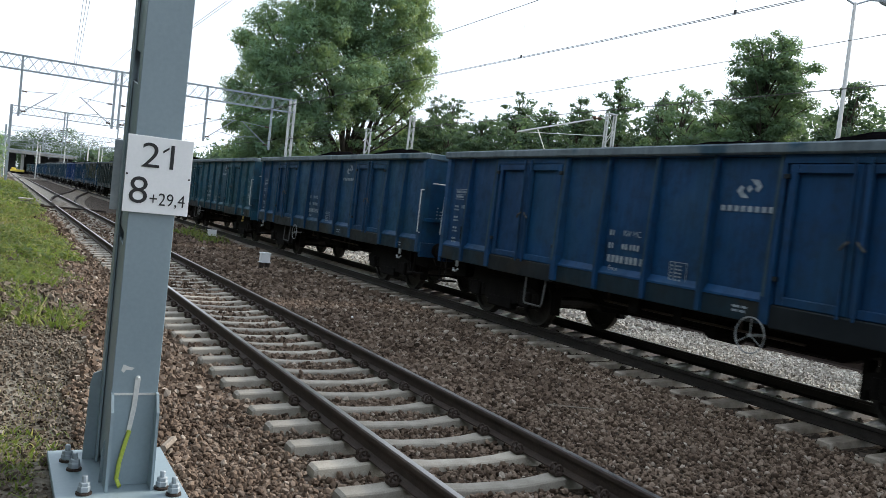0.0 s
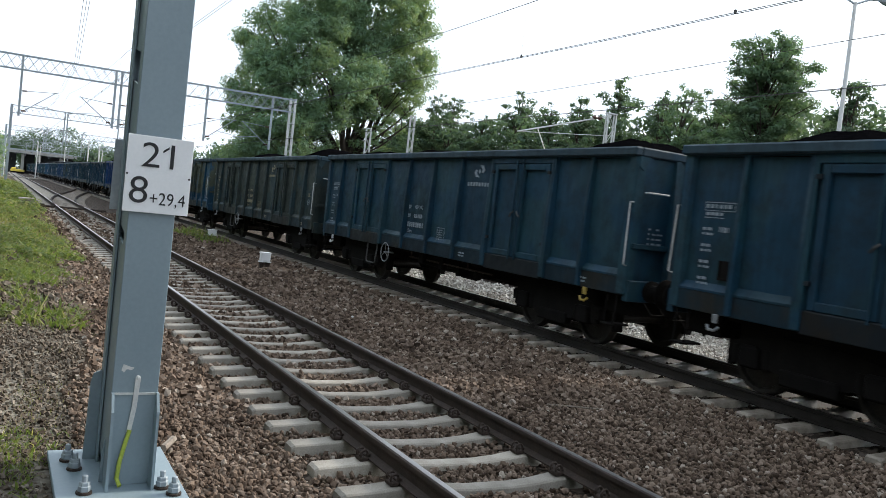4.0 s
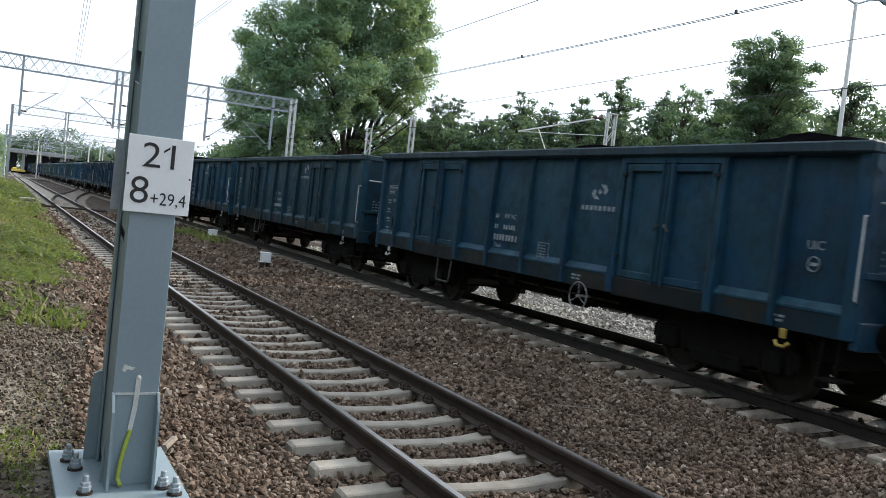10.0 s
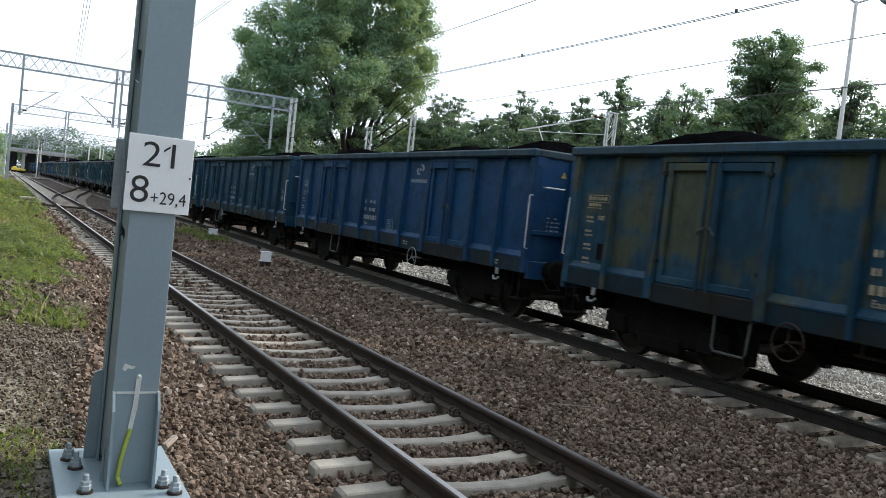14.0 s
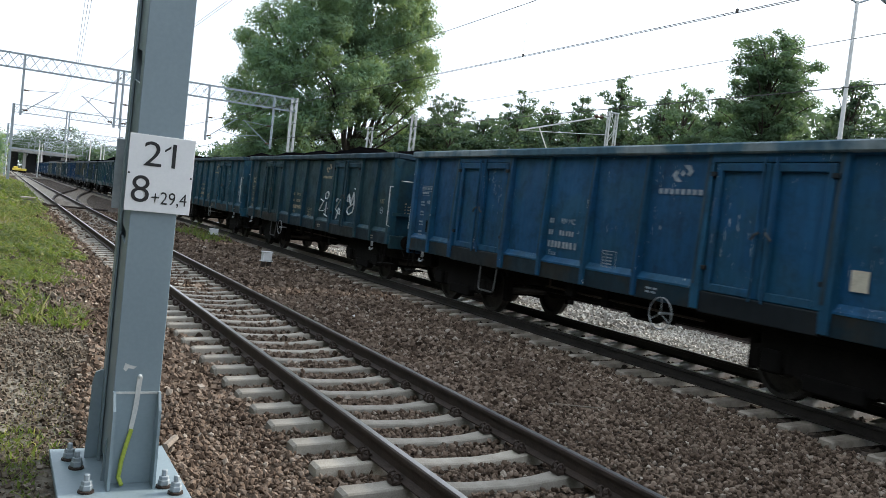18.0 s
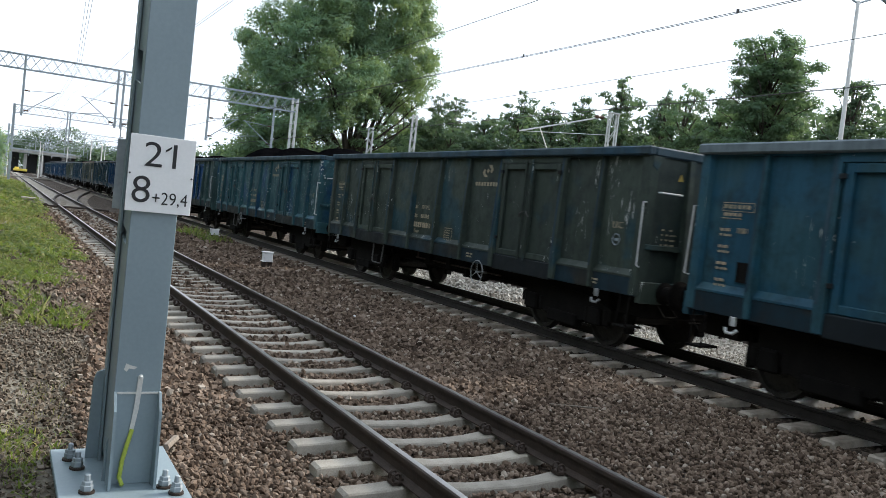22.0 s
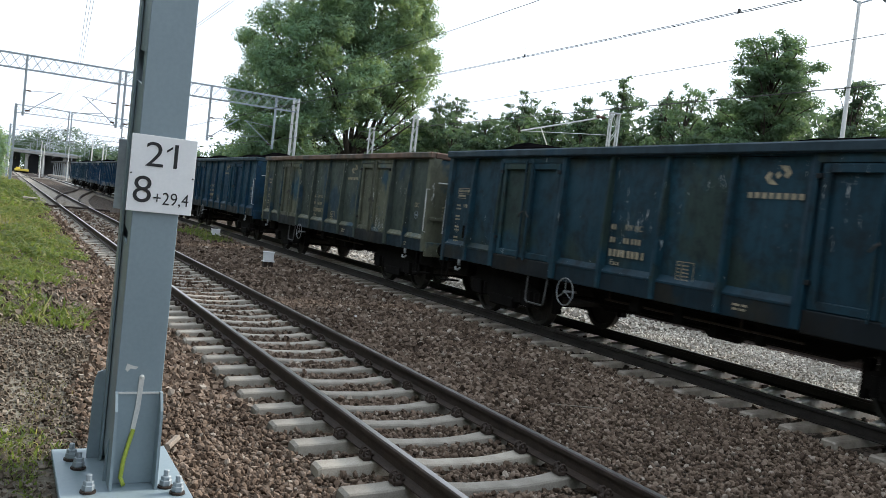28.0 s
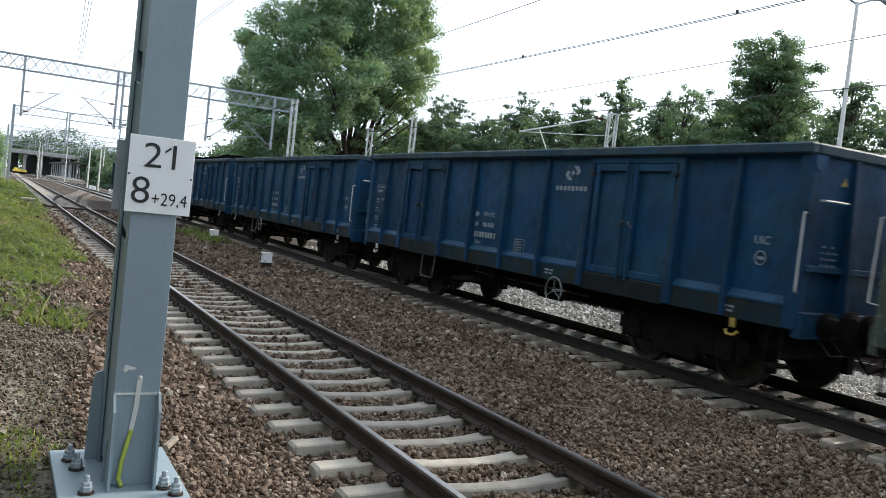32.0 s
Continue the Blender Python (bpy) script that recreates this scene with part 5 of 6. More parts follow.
def right_mast(x, y, top, w, label, boom=None):
    t = thing("lattice_mast", label, "mast", group="masts beyond the train")
    part("shaft", lattice_post(Geo(), x, y, -0.8, top, w, 0.12, 0.022), GALV, t)
    part("cap", Geo().box(x - w / 2 - 0.04, x + w / 2 + 0.04, y - 0.10, y + 0.10, top, top + 0.04), GALV, t)
    if boom:
        (ax, ay, az), = boom
        g = Geo().tube([(x, y, top - 0.05), (ax, ay, az)], 0.030, 6).tube([(x, y, top - 0.75), (ax, ay, az)], 0.012, 5)
        b = part("boom", g, GALV, t, "slanting cantilever tube")
        part("drop_arm", Geo().tube([(ax + 0.8, ay, az + 0.2), (ax + 1.2, ay, az - 0.5), (ax + 1.8, ay, az - 0.8)], 0.02, 5), GALV, b)
        part("insulator", Geo().lathe((x - 0.6, y, top - 0.2), "x", ((0.03, -0.2), (0.08, -0.1), (0.04, 0), (0.08, 0.1), (0.03, 0.2)), 8), PORCELAIN, b)


right_mast(15.0, 17.9, 5.95, 0.34, "pale lattice mast with a slanting boom", boom=((11.6, 18.5, 4.9),))
right_mast(16.0, 36.2, 6.95, 0.26, "pale slender lattice mast")
right_mast(16.0, 42.3, 6.5, 0.30, "pale ladder-like lattice mast")
right_mast(16.0, 65.0, 7.6, 0.34, "pale ladder-like lattice mast", boom=((13.6, 65, 7.3),))


def street_lamp(x, y, top, label, heads):
    t = thing("street_lamp", label, "lamp post")
    part("pole", Geo().tube([(x, y, -0.8), (x, y, 3.2), (x, y, top)], 0.088, 12, 0.042), GALV, t)
    for dx, dy in heads:
        a = part("bracket", Geo().tube([(x, y, top - 0.05), (x + dx * 0.5, y + dy * 0.5, top + 0.12), (x + dx, y + dy, top + 0.16)], 0.025, 6), GALV_DARK, t)
        h = Geo().lathe((0, 0, 0), "x", ((0.04, -0.33), (0.10, -0.2), (0.13, 0.0), (0.12, 0.25), (0.05, 0.36)), 10)
        part("lamp_head", h, GALV_DARK, a, "dark lamp head", m=pose(x + dx * 1.25, y + dy * 1.25, top + 0.15, 0, 0, math.degrees(math.atan2(dy, dx))))


street_lamp(15.0, 8.76, 8.30, "tall tapered street lamp with two heads", ((0.75, -0.25), (-0.5, 0.35)))
street_lamp(15.6, 70.0, 7.6, "small bent street lamp", ((-1.0, 0.2),))


# ---- small trackside things ----
def shunt_box(x, y, w, h, label):
    z = float(level(x, y))
    t = thing("trackside_box", label, "box", pose(x, y, z + 0.05))
    part("housing", Geo().box(-w / 2, w / 2, -w * 0.4, w * 0.4, 0.17, h, 0.015), WHITE, t)
    part("lid", Geo().box(-w / 2 - 0.02, w / 2 + 0.02, -w * 0.42, w * 0.42, h, h + 0.04, 0.012), WHITE, t, "pale overhanging lid")
    part("flange", Geo().box(-w / 2 - 0.03, w / 2 + 0.03, -w * 0.42, w * 0.42, 0.15, 0.17), WHITE, t)
    for dx in (-0.09, 0.09):
        part("foot", Geo().box(dx - 0.05, dx + 0.05, -0.08, 0.08, -0.10, 0.15, 0.01), RUST, t)


shunt_box(3.30, 18.15, 0.27, 0.40, "small pale trackside equipment box on dark feet")
shunt_box(4.27, 29.4, 0.32, 0.36, "small pale trackside equipment box in the weeds")
cab = thing("cable_cabinet", "low grey concrete cable cabinet beside the turnout", "box", pose(-2.2, 45.2, -0.2))
part("base", Geo().box(-0.36, 0.36, -0.3, 0.3, -0.1, 0.36, 0.02), CONCRETE, cab)
part("lid", Geo().box(-0.42, 0.42, -0.36, 0.36, 0.36, 0.46, 0.02), CONCRETE, cab)


def debris(name, pts, r, material, label, category):
    ob = new(name, Geo().tube(pts, r, 6).mesh(name, material))
    tagged(ob, label, category)


debris("broken_stick", [(2.35, 2.55, -0.262), (2.6, 2.4, -0.252), (2.95, 2.3, -0.262)], 0.010, WOODGREY, "thin dry stick lying on the ballast", "stick")
debris("wood_piece", [(-2.45, 0.55, -0.02), (-2.30, 0.95, -0.07)], 0.028, WOODGREY, "broken piece of weathered wood by the mast", "wood")
debris("wood_piece", [(-2.15, 7.4, -0.13), (-1.95, 7.45, -0.17)], 0.022, WOODGREY, "grey wood splinter in the gravel", "wood")
for x, y, s in ((2.42, 9.1, 0.11), (3.9, 6.6, 0.09), (2.9, 8.3, 0.05), (3.25, 5.1, 0.055)):
    st = new("white_stone", Geo().add((CUBE * np.random.uniform(0.6, 1.0, (8, 3)) * np.array((s / 2, s / 2, s / 3.2))).tolist(), CUBE_F.tolist()).mesh("white_stone", WHITE))
    st.location = (x, y, float(level(x, y)) + s * 0.25)
    tagged(st, "pale stone lying on the brown ballast", "stone", "pale stones")


# ---- plants ----
rng = np.random.default_rng(7)
random.seed(3)


def leaf_cloud(centres, outward, size, n_per, spread, squash=0.8):
    """Many small leaves round the given centres (m, 3), facing mostly up and away from the crown's middle."""
    m = len(centres)
    c = np.repeat(centres, n_per, 0) + rng.normal(size=(m * n_per, 3)) * np.array((spread, spread, spread * squash))
    n = len(c)
    up = np.repeat(outward, n_per, 0) * 0.9 + np.array((0, 0, 0.5)) + rng.normal(size=(n, 3)) * 0.42
    up /= np.linalg.norm(up, axis=1)[:, None]
    a = np.cross(up, rng.normal(size=(n, 3)))
    a /= np.linalg.norm(a, axis=1)[:, None]
    b = np.cross(up, a)
    s = size * rng.uniform(0.55, 1.25, n)[:, None]
    v = np.stack((c - a * s * 0.8, c + a * s * 0.3 - b * s * 0.62, c + a * s * 0.7 + b * s * 0.55), 1)
    return v.reshape(-1, 3), np.arange(3 * n).reshape(-1, 3)


def tree(name, x, y, z, height, lobes, leaf, n_clumps, n_per, spread, material, label, trunk_r=0.35, trunk_to=0.35):
    """lobes: (dx, dy, z, rx, ry, rz) ellipsoids of the crown."""
    t = thing(name, label, "tree", pose(x, y, z), group="trees beyond the tracks")
    fork = Vector((0, 0, height * trunk_to))
    part("trunk", Geo().tube([(0, 0, -0.3), (0, 0.05, height * trunk_to * 0.5), fork], trunk_r, 10, trunk_r * 0.7), BARK, t)
    limbs, cs, outs = Geo(), [], []
    tot = sum(l[3] * l[5] for l in lobes)
    for dx, dy, lz, rx, ry, rz in lobes:
        mid = fork.lerp(Vector((dx, dy, lz)), 0.5) + Vector((random.uniform(-.4, .4), random.uniform(-.4, .4), 0))
        limbs.tube([fork, mid, (dx, dy, lz)], trunk_r * 0.5, 6, trunk_r * 0.12)
        for _ in range(5):
            d = Vector((random.gauss(0, 1), random.gauss(0, 1), random.gauss(0, 0.8))).normalized()
            limbs.tube([mid.lerp(Vector((dx, dy, lz)), random.uniform(0.3, 1)), (dx + d.x * rx * 0.85, dy + d.y * ry * 0.85, lz + d.z * rz * 0.85)], trunk_r * 0.16, 5, trunk_r * 0.04)
    for dx, dy, lz, rx, ry, rz in lobes:
        k = max(int(n_clumps * rx * rz / tot), 6)
        d = rng.normal(size=(k, 3))
        d /= np.linalg.norm(d, axis=1)[:, None]
        rad = rng.uniform(0.35, 1.0, k) ** 0.45
        outs.append(d)
        cs.append(d * rad[:, None] * np.array((rx, ry, rz)) * rng.uniform(0.85, 1.12, k)[:, None] + np.array((dx, dy, lz)))
    part("branchwork", limbs, BARK, t)
    v, f = leaf_cloud(np.concatenate(cs), np.concatenate(outs), leaf, n_per, spread)
    part("crown", cloud("crown", v, f, material), None, t, "leafy crown")
    return t


def foliage(lumps, leaf, cover, fill=0.0, tilt=0.35):
    """Leaves over the outsides of rounded lumps (x, y, z, rx, ry, rz), each facing away from its lump; cover: leaf area by lump area."""
    L = np.array(lumps, float)
    area = 4 * math.pi * ((L[:, 3] * L[:, 4]) ** 1.6 + (L[:, 3] * L[:, 5]) ** 1.6 + (L[:, 4] * L[:, 5]) ** 1.6) ** 0.625 / 3 ** 0.625
    count = np.maximum((area * cover / (0.30 * leaf * leaf)).astype(int), 12)
    which = np.repeat(np.arange(len(L)), count)
    n = len(which)
    d = rng.normal(size=(n, 3))
    d /= np.linalg.norm(d, axis=1)[:, None]
    rad = 1 - (0.42 + fill) * rng.uniform(size=n) ** 2 + 0.10 * rng.normal(size=n)
    c = L[which, :3] + d * L[which, 3:] * rad[:, None]
    up = d / L[which, 3:] * L[which, 3:].mean(1)[:, None] + np.array((0, 0, tilt)) + rng.normal(size=(n, 3)) * 0.45
    up /= np.linalg.norm(up, axis=1)[:, None]
    a = np.cross(up, rng.normal(size=(n, 3)))
    a /= np.linalg.norm(a, axis=1)[:, None]
    b = np.cross(up, a)
    s = (leaf * rng.uniform(0.6, 1.25, n) / 2)[:, None]
    v = np.stack((c - a * s, c + a * s * 0.5 - b * s * 0.75, c + a * s * 0.7 + b * s * 0.8), 1)
    return v.reshape(-1, 3), np.arange(3 * n).reshape(-1, 3)


def outer_lumps(lobes, n, r0, r1, flat=0.8):
    """Small rounded lumps over the outside of the large lobes of a crown, none deep inside."""
    L = np.array(lobes, float)
    share = L[:, 3] * L[:, 5] / (L[:, 3] * L[:, 5]).sum()
    out = []
    while len(out) < n:
        q = L[rng.choice(len(L), p=share)]
        d = rng.normal(size=3)
        p = q[:3] + d / np.linalg.norm(d) * q[3:] * rng.uniform(0.78, 1.0)
        if (((p - L[:, :3]) / L[:, 3:]) ** 2).sum(1).min() > 0.5:
            r = rng.uniform(r0, r1)
            out.append((*p, r, r, r * flat))
    return out


def large_tree(x, y, z):
    t = thing("large_tree", "huge dense green deciduous tree with dark limbs", "tree", pose(x, y, z), group="trees beyond the tracks")
    lobes = [(-6.9, 0, 8, 2.5, 4, 4.0), (-7.1, 0, 12.2, 2.4, 4, 3.4), (-6.2, 0, 15.4, 2.9, 4, 2.7), (-2.6, 0, 18.8, 4.5, 5, 4.3), (3.0, 0, 20, 4.8, 5, 4.8), (5.9, 0, 16.6, 2.8, 4, 4.0),
             (6.0, 0, 13.2, 2.3, 3.5, 2.2), (-2.2, -2.5, 13.5, 5.2, 3.5, 5.2), (-4.8, -1, 7.5, 4.0, 4, 3.2), (0.5, 0, 23, 5, 4.5, 4), (-6.4, 1, 5.5, 2.6, 3, 2.0), (3.6, -0.5, 15.2, 3.2, 3, 3.0)]
    part("trunk", Geo().tube([(1.2, 0, -0.4), (1.1, 0, 3.0), (1.3, 0, 6.0)], 0.62, 10, 0.46), BARK, t)
    limbs = Geo()
    for dx, dy, lz, rx, ry, rz in lobes:
        a, b = Vector((1.3, 0, 5.8)), Vector((dx, dy, lz))
        limbs.tube([a, a.lerp(b, 0.35) + Vector((0.3, -0.3, -0.2)), a.lerp(b, 0.7) + Vector((0, -0.2, 0.5)), b], 0.26, 7, 0.06)
        for _ in range(5):
            d = Vector((random.gauss(0, 1), random.gauss(0, 1), random.gauss(0, 0.8))).normalized()
            limbs.tube([a.lerp(b, random.uniform(0.5, 0.9)), b + Vector((d.x * rx, d.y * ry, d.z * rz)) * 0.9], 0.07, 5, 0.02)
    # the open side of the crown, where bare limbs show
    for tip, r in (((4.6, -2.6, 11.4), 0.20), ((6.8, -1.6, 10.4), 0.17), ((3.0, -3.0, 13.6), 0.22), ((2.0, -2.6, 11.0), 0.16), ((7.4, -1.0, 12.2), 0.15), ((-0.6, -3.2, 11.0), 0.18), ((4.8, -2.0, 8.6), 0.11)):
        a, b = Vector((1.3, -0.2, 5.2)), Vector(tip)
        limbs.tube([a, a.lerp(b, 0.35) + Vector((-0.25, -0.3, 0.3)), a.lerp(b, 0.7) + Vector((0.1, 0, 0.1)), b], r, 7, 0.05)
        for _ in range(4):
            p = a.lerp(b, random.uniform(0.45, 0.95))
            limbs.tube([p, p + Vector((random.uniform(-1, 1.4), random.uniform(-0.8, 0.4), random.uniform(0.5, 1.9)))], 0.05, 5, 0.012)
    part("branchwork", limbs, BARK, t, "dark bare limbs")
    lumps = outer_lumps(lobes, 640, 0.50, 1.25)
    lumps += [(random.uniform(-3.0, 6.0), random.uniform(0.5, 3.0), random.uniform(2.5, 8.0), r, r, r * 0.7) for r in [random.uniform(0.4, 0.9) for _ in range(60)]]
    lumps += [(random.uniform(1.0, 7.6), random.uniform(-2.8, 0.6), random.uniform(6.4, 11.6), r, r, r * 0.6) for r in [random.uniform(0.30, 0.80) for _ in range(84)]]
    v, f = foliage(lumps, 0.235, 0.64, 0.15)
    inner = [(dx, dy, lz, rx * 0.7, ry * 0.7, rz * 0.7) for dx, dy, lz, rx, ry, rz in lobes[:11]]
    w, g = foliage(inner, 0.42, 0.6)
    part("crown", cloud("crown", np.concatenate((v, w)), np.concatenate((f, g + len(v))), LEAF), None, t, "leafy crown of many rounded clumps")


large_tree(22.4, 66.0, -0.5)


def robinia(x, y, top, w, label, mat, leaf, limbs_n=30, profile=None, spikes=1.0, cover=0.55):
    """A feathery tree: rising limbs that carry flat sprays of leaves, with gaps between them."""
    z0 = -0.6
    h = top - z0
    t = thing("robinia_tree", label, "tree", pose(x, y, z0), group="trees beyond the tracks")
    lean = random.uniform(-0.3, 0.3)
    stem = [Vector((lean * f * f, 0.1 * math.sin(3 * f), h * f)) for f in (-0.03, 0.2, 0.4, 0.6, 0.8, 0.96)]
    part("trunk", Geo().tube(stem, 0.16, 8, 0.03), BARK, t)
    profile = profile or (lambda f: 1.45 * w * (0.55 + 0.45 * math.sin(math.pi * min(1, 0.25 + 0.85 * f))) * (1.0 if f < 0.72 else max(0.2, 1 - (f - 0.72) * 2.4)))
    g, lumps = Geo(), []
    for k in range(limbs_n):
        f = 0.16 + 0.82 * (k + random.random()) / limbs_n
        ang = 2.4 * k + random.uniform(-0.5, 0.5)
        reach = profile(f) * random.uniform(0.72, 1.12)
        rise = reach * random.uniform(0.15, 0.75) * spikes
        base = Vector((lean * f * f, 0, h * max(0.08, f - 0.14)))
        tip = Vector((lean * f * f + reach * math.cos(ang), reach * math.sin(ang), h * f + rise * 0.4))
        mid = base.lerp(tip, 0.5) + Vector((0, 0, 0.18 * reach))
        g.tube([base, mid, tip], 0.045, 5, 0.008)
        m = max(3, int(reach / 0.36))
        for q in range(m):
            e = 0.3 + 0.7 * (q + random.random() * 0.6) / m
            p = base.lerp(mid, 2 * e) if e < 0.5 else mid.lerp(tip, 2 * e - 1)
            p = p + Vector((random.gauss(0, 0.22), random.gauss(0, 0.22), random.gauss(0, 0.12)))
            r = random.uniform(0.28, 0.55) * (1.15 - 0.35 * e) * (0.75 + 0.16 * w)
            lumps.append((*p, r, r, r * random.uniform(0.38, 0.62)))
    # sprigs that stand out of the top
    for _ in range(9):
        f = random.uniform(0.9, 1.0)
        p = Vector((lean + random.gauss(0, 0.16 * w), random.gauss(0, 0.16 * w), h * f))
        g.tube([p - Vector((0, 0, 0.7)), p], 0.014, 4, 0.006)
        lumps.append((*p, 0.2, 0.2, 0.16))
    part("branchwork", g, BARK, t)
    v, fc = foliage(lumps, leaf, cover, 0.3, 0.8)
    part("crown", cloud("crown", v, fc, mat), None, t, "feathery crown of flat sprays")
    return t


# the tall one among the row, and the scrubby row of trees
robinia(21.0, 16.6, 9.75, 2.0, "tall feathery dark green robinia tree", LEAF_MID, 0.125, 84,
        lambda f: float(np.interp(f, (0.15, 0.35, 0.5, 0.62, 0.74, 0.84, 0.93, 1.0), (2.9, 2.8, 2.5, 1.9, 1.75, 1.75, 1.45, 0.75))), 1.0, 0.7)
for x, y, top, w in ((34, 79, 11.8, 3.6), (31, 63.5, 12.6, 2.9), (30, 58.5, 12.2, 2.6), (30, 52.6, 10.0, 2.6), (28, 44.8, 10.9, 2.3), (28, 40.2, 9.7, 2.2), (26, 34.4, 9.4, 2.0), (26, 31.0, 10.3, 1.8), (26, 27.4, 9.4, 1.8), (24, 24.2, 9.0, 1.7),
                     (22.2, 20.3, 8.1, 1.8), (21.5, 13.6, 7.9, 1.5), (22, 11.9, 7.3, 1.3), (21.5, 10.3, 7.7, 1.5), (22, 8.2, 7.6, 1.6), (22, 5.0, 8.0, 1.8), (31, 49, 8.9, 2.4), (29, 37.0, 8.4, 2.2), (27, 24.8, 7.4, 2.0), (33, 68, 10.2, 3.0), (27, 29.2, 7.8, 1.8), (24, 20.9, 7.0, 1.7)):
    robinia(x, y, top, w, "scrubby dark green robinia tree beyond the tracks", LEAF_DARK if random.random() < 0.6 else LEAF_MID, 0.155 if y < 30 else 0.215)
for k in range(40):
    f = k / 39
    y = 1 + 80 * f
    x = float(np.interp(y, (0, 20, 60, 81), (24.5, 26.5, 31.5, 35))) + random.uniform(-1.0, 1.0)
    h = float(np.interp(y, (0, 14, 26, 38, 47, 62, 81), (8.6, 8.6, 9.1, 9.7, 10.2, 11.2, 12.0))) + random.uniform(-0.8, 0.4)
    t = thing("bush", "dense green bush in the thicket beyond the tracks", "bush", pose(x, y, -0.6), group="thicket beyond the tracks")
    part("stems", Geo().tube([(0, 0, -0.2), (0.3, 0.2, h * 0.55)], 0.06, 5, 0.02).tube([(0.1, 0, -0.2), (-0.5, -0.2, h * 0.5)], 0.05, 5, 0.02), BARK, t)
    lobes = [(random.uniform(-1, 1), random.uniform(-1, 1), h * g, 1.6, 1.8, h * 0.13) for g in (0.12, 0.3, 0.5, 0.7, 0.86)]
    v, fc = foliage(outer_lumps(lobes, 46, 0.45, 0.9, 0.7), 0.22 + 0.0022 * y, 0.40, 0.25)
    part("crown", cloud("crown", v, fc, LEAF_DARK), None, t, "leafy top")
# trees farther along the line, then an unseen row, then bushes on the bank
for x, y, h, w in ((38, 300, 16, 8), (30, 240, 13, 7), (46, 330, 17, 9), (24, 190, 9.5, 5), (30, 200, 12, 6), (58, 380, 17, 11), (20, 410, 16, 9), (8, 420, 16, 9), (-2, 430, 14, 8), (33, 400, 15, 9), (12, 365, 19, 11), (24, 370, 20, 11), (0, 372, 17, 9), (-10, 380, 15, 8), (17, 215, 8, 4), (21, 236, 9, 5), (13.5, 168, 3.4, 2.2), (14.2, 150, 3.2, 2.0), (26, 150, 9, 4.5), (28, 128, 9, 4.5), (27, 108, 9.5, 4.5), (-14, 330, 12, 6)):
    lobes = [(random.uniform(-.5, .5) * w, random.uniform(-.5, .5) * w, h * g, w * 0.6, w * 0.6, h * 0.22) for g in (0.3, 0.5, 0.65, 0.8)]
    tree("far_tree", x, y, -0.6, h, lobes, 0.5, 200, 16, 0.9, LEAF_DARK if x < 45 else LEAF, "distant rounded green tree", 0.3, 0.25)
# row added out of view to block light from the train's near side
for k in range(16):
    x, y = -10.5 - random.uniform(0, 4), -26 + 8.5 * k
    h = random.uniform(9, 13)
    lobes = [(random.uniform(-1.6, 1.6), random.uniform(-2, 2), h * g, 3.2, 4.4, h * 0.17) for g in (0.2, 0.4, 0.6, 0.82)]
    tree("far_tree", x, y, 0.3, h, lobes, 0.5, 200, 12, 0.8, LEAF_DARK, "unseen leafy tree added to dim the train's near side", 0.25, 0.2)
for x, y, h in ((-4.9, 36, 3.2), (-5.0, 42, 3.4), (-5.3, 50, 3.6), (-4.6, 60, 3.0), (-4.7, 70, 3.0), (-5.2, 82, 3.4), (-6, 95, 4), (-6.5, 115, 4.5), (-3.7, 78, 11), (-4.0, 92, 12.5)):
    h *= 0.42
    x -= 0.9
    lobes = [(random.uniform(-.4, .4), random.uniform(-.8, .8), h * g, 1.0, 1.7, h * 0.26) for g in (0.3, 0.6, 0.8)]
    tree("bush", x, y, 0.2, h, lobes, 0.14, 220, 20, 0.25, LEAF, "green bush on the grassy bank", 0.06, 0.2)


# grass and weeds on the bank
def patchiness(x, y):
    """Where the plants of the bank grow, about -1 to 1."""
    return (np.sin(1.15 * x + 0.42 * y + 0.8) * np.sin(0.75 * y - 0.9 * x + 1.9) + 0.6 * np.sin(2.7 * x + 1.3 * y) * np.sin(1.9 * y - 1.1 * x + 0.4) + np.clip((y - 6) / 12, -0.45, 0.75))


def blades(name, n, x0, x1, y0, y1, hgt, width, material, label, edge, thresh, lean=0.5):
    X, Y = rng.uniform(x0, x1, n), rng.uniform(y0, y1, n)
    ok = (patchiness(X, Y) + rng.normal(size=n) * 0.18 > thresh) & (X < edge(Y) + rng.normal(size=n) * 0.12) & ~((np.abs(X + 2.88) < 0.42) & (np.abs(Y + 0.32) < 0.62))
    X, Y = X[ok], Y[ok]
    n = len(X)
    base = np.stack((X, Y, level(X, Y) - 0.01), -1)
    ang = rng.uniform(0, 2 * math.pi, n)
    side = np.stack((np.cos(ang), np.sin(ang), np.zeros(n)), -1) * (width * rng.uniform(0.6, 1.3, n))[:, None]
    h = hgt * rng.lognormal(0, 0.35, n)
    d = rng.normal(size=(n, 2)) * lean
    mid = base + np.stack((d[:, 0] * h * 0.25, d[:, 1] * h * 0.25, h * 0.6), -1)
    tip = base + np.stack((d[:, 0] * h * 0.9, d[:, 1] * h * 0.9, h), -1)
    v = np.stack((base - side, base + side, mid + side * 0.7, mid - side * 0.7, tip), 1).reshape(-1, 3)
    o = 5 * np.arange(n)[:, None]
    tri = np.concatenate((o + np.array([[0, 1, 2]]), o + np.array([[0, 2, 3]]), o + np.array([[3, 2, 4]])))
    tagged(new(name, cloud(name, v, tri, material)), label, "plants" if name == "weeds" else "grass", kind="stuff")


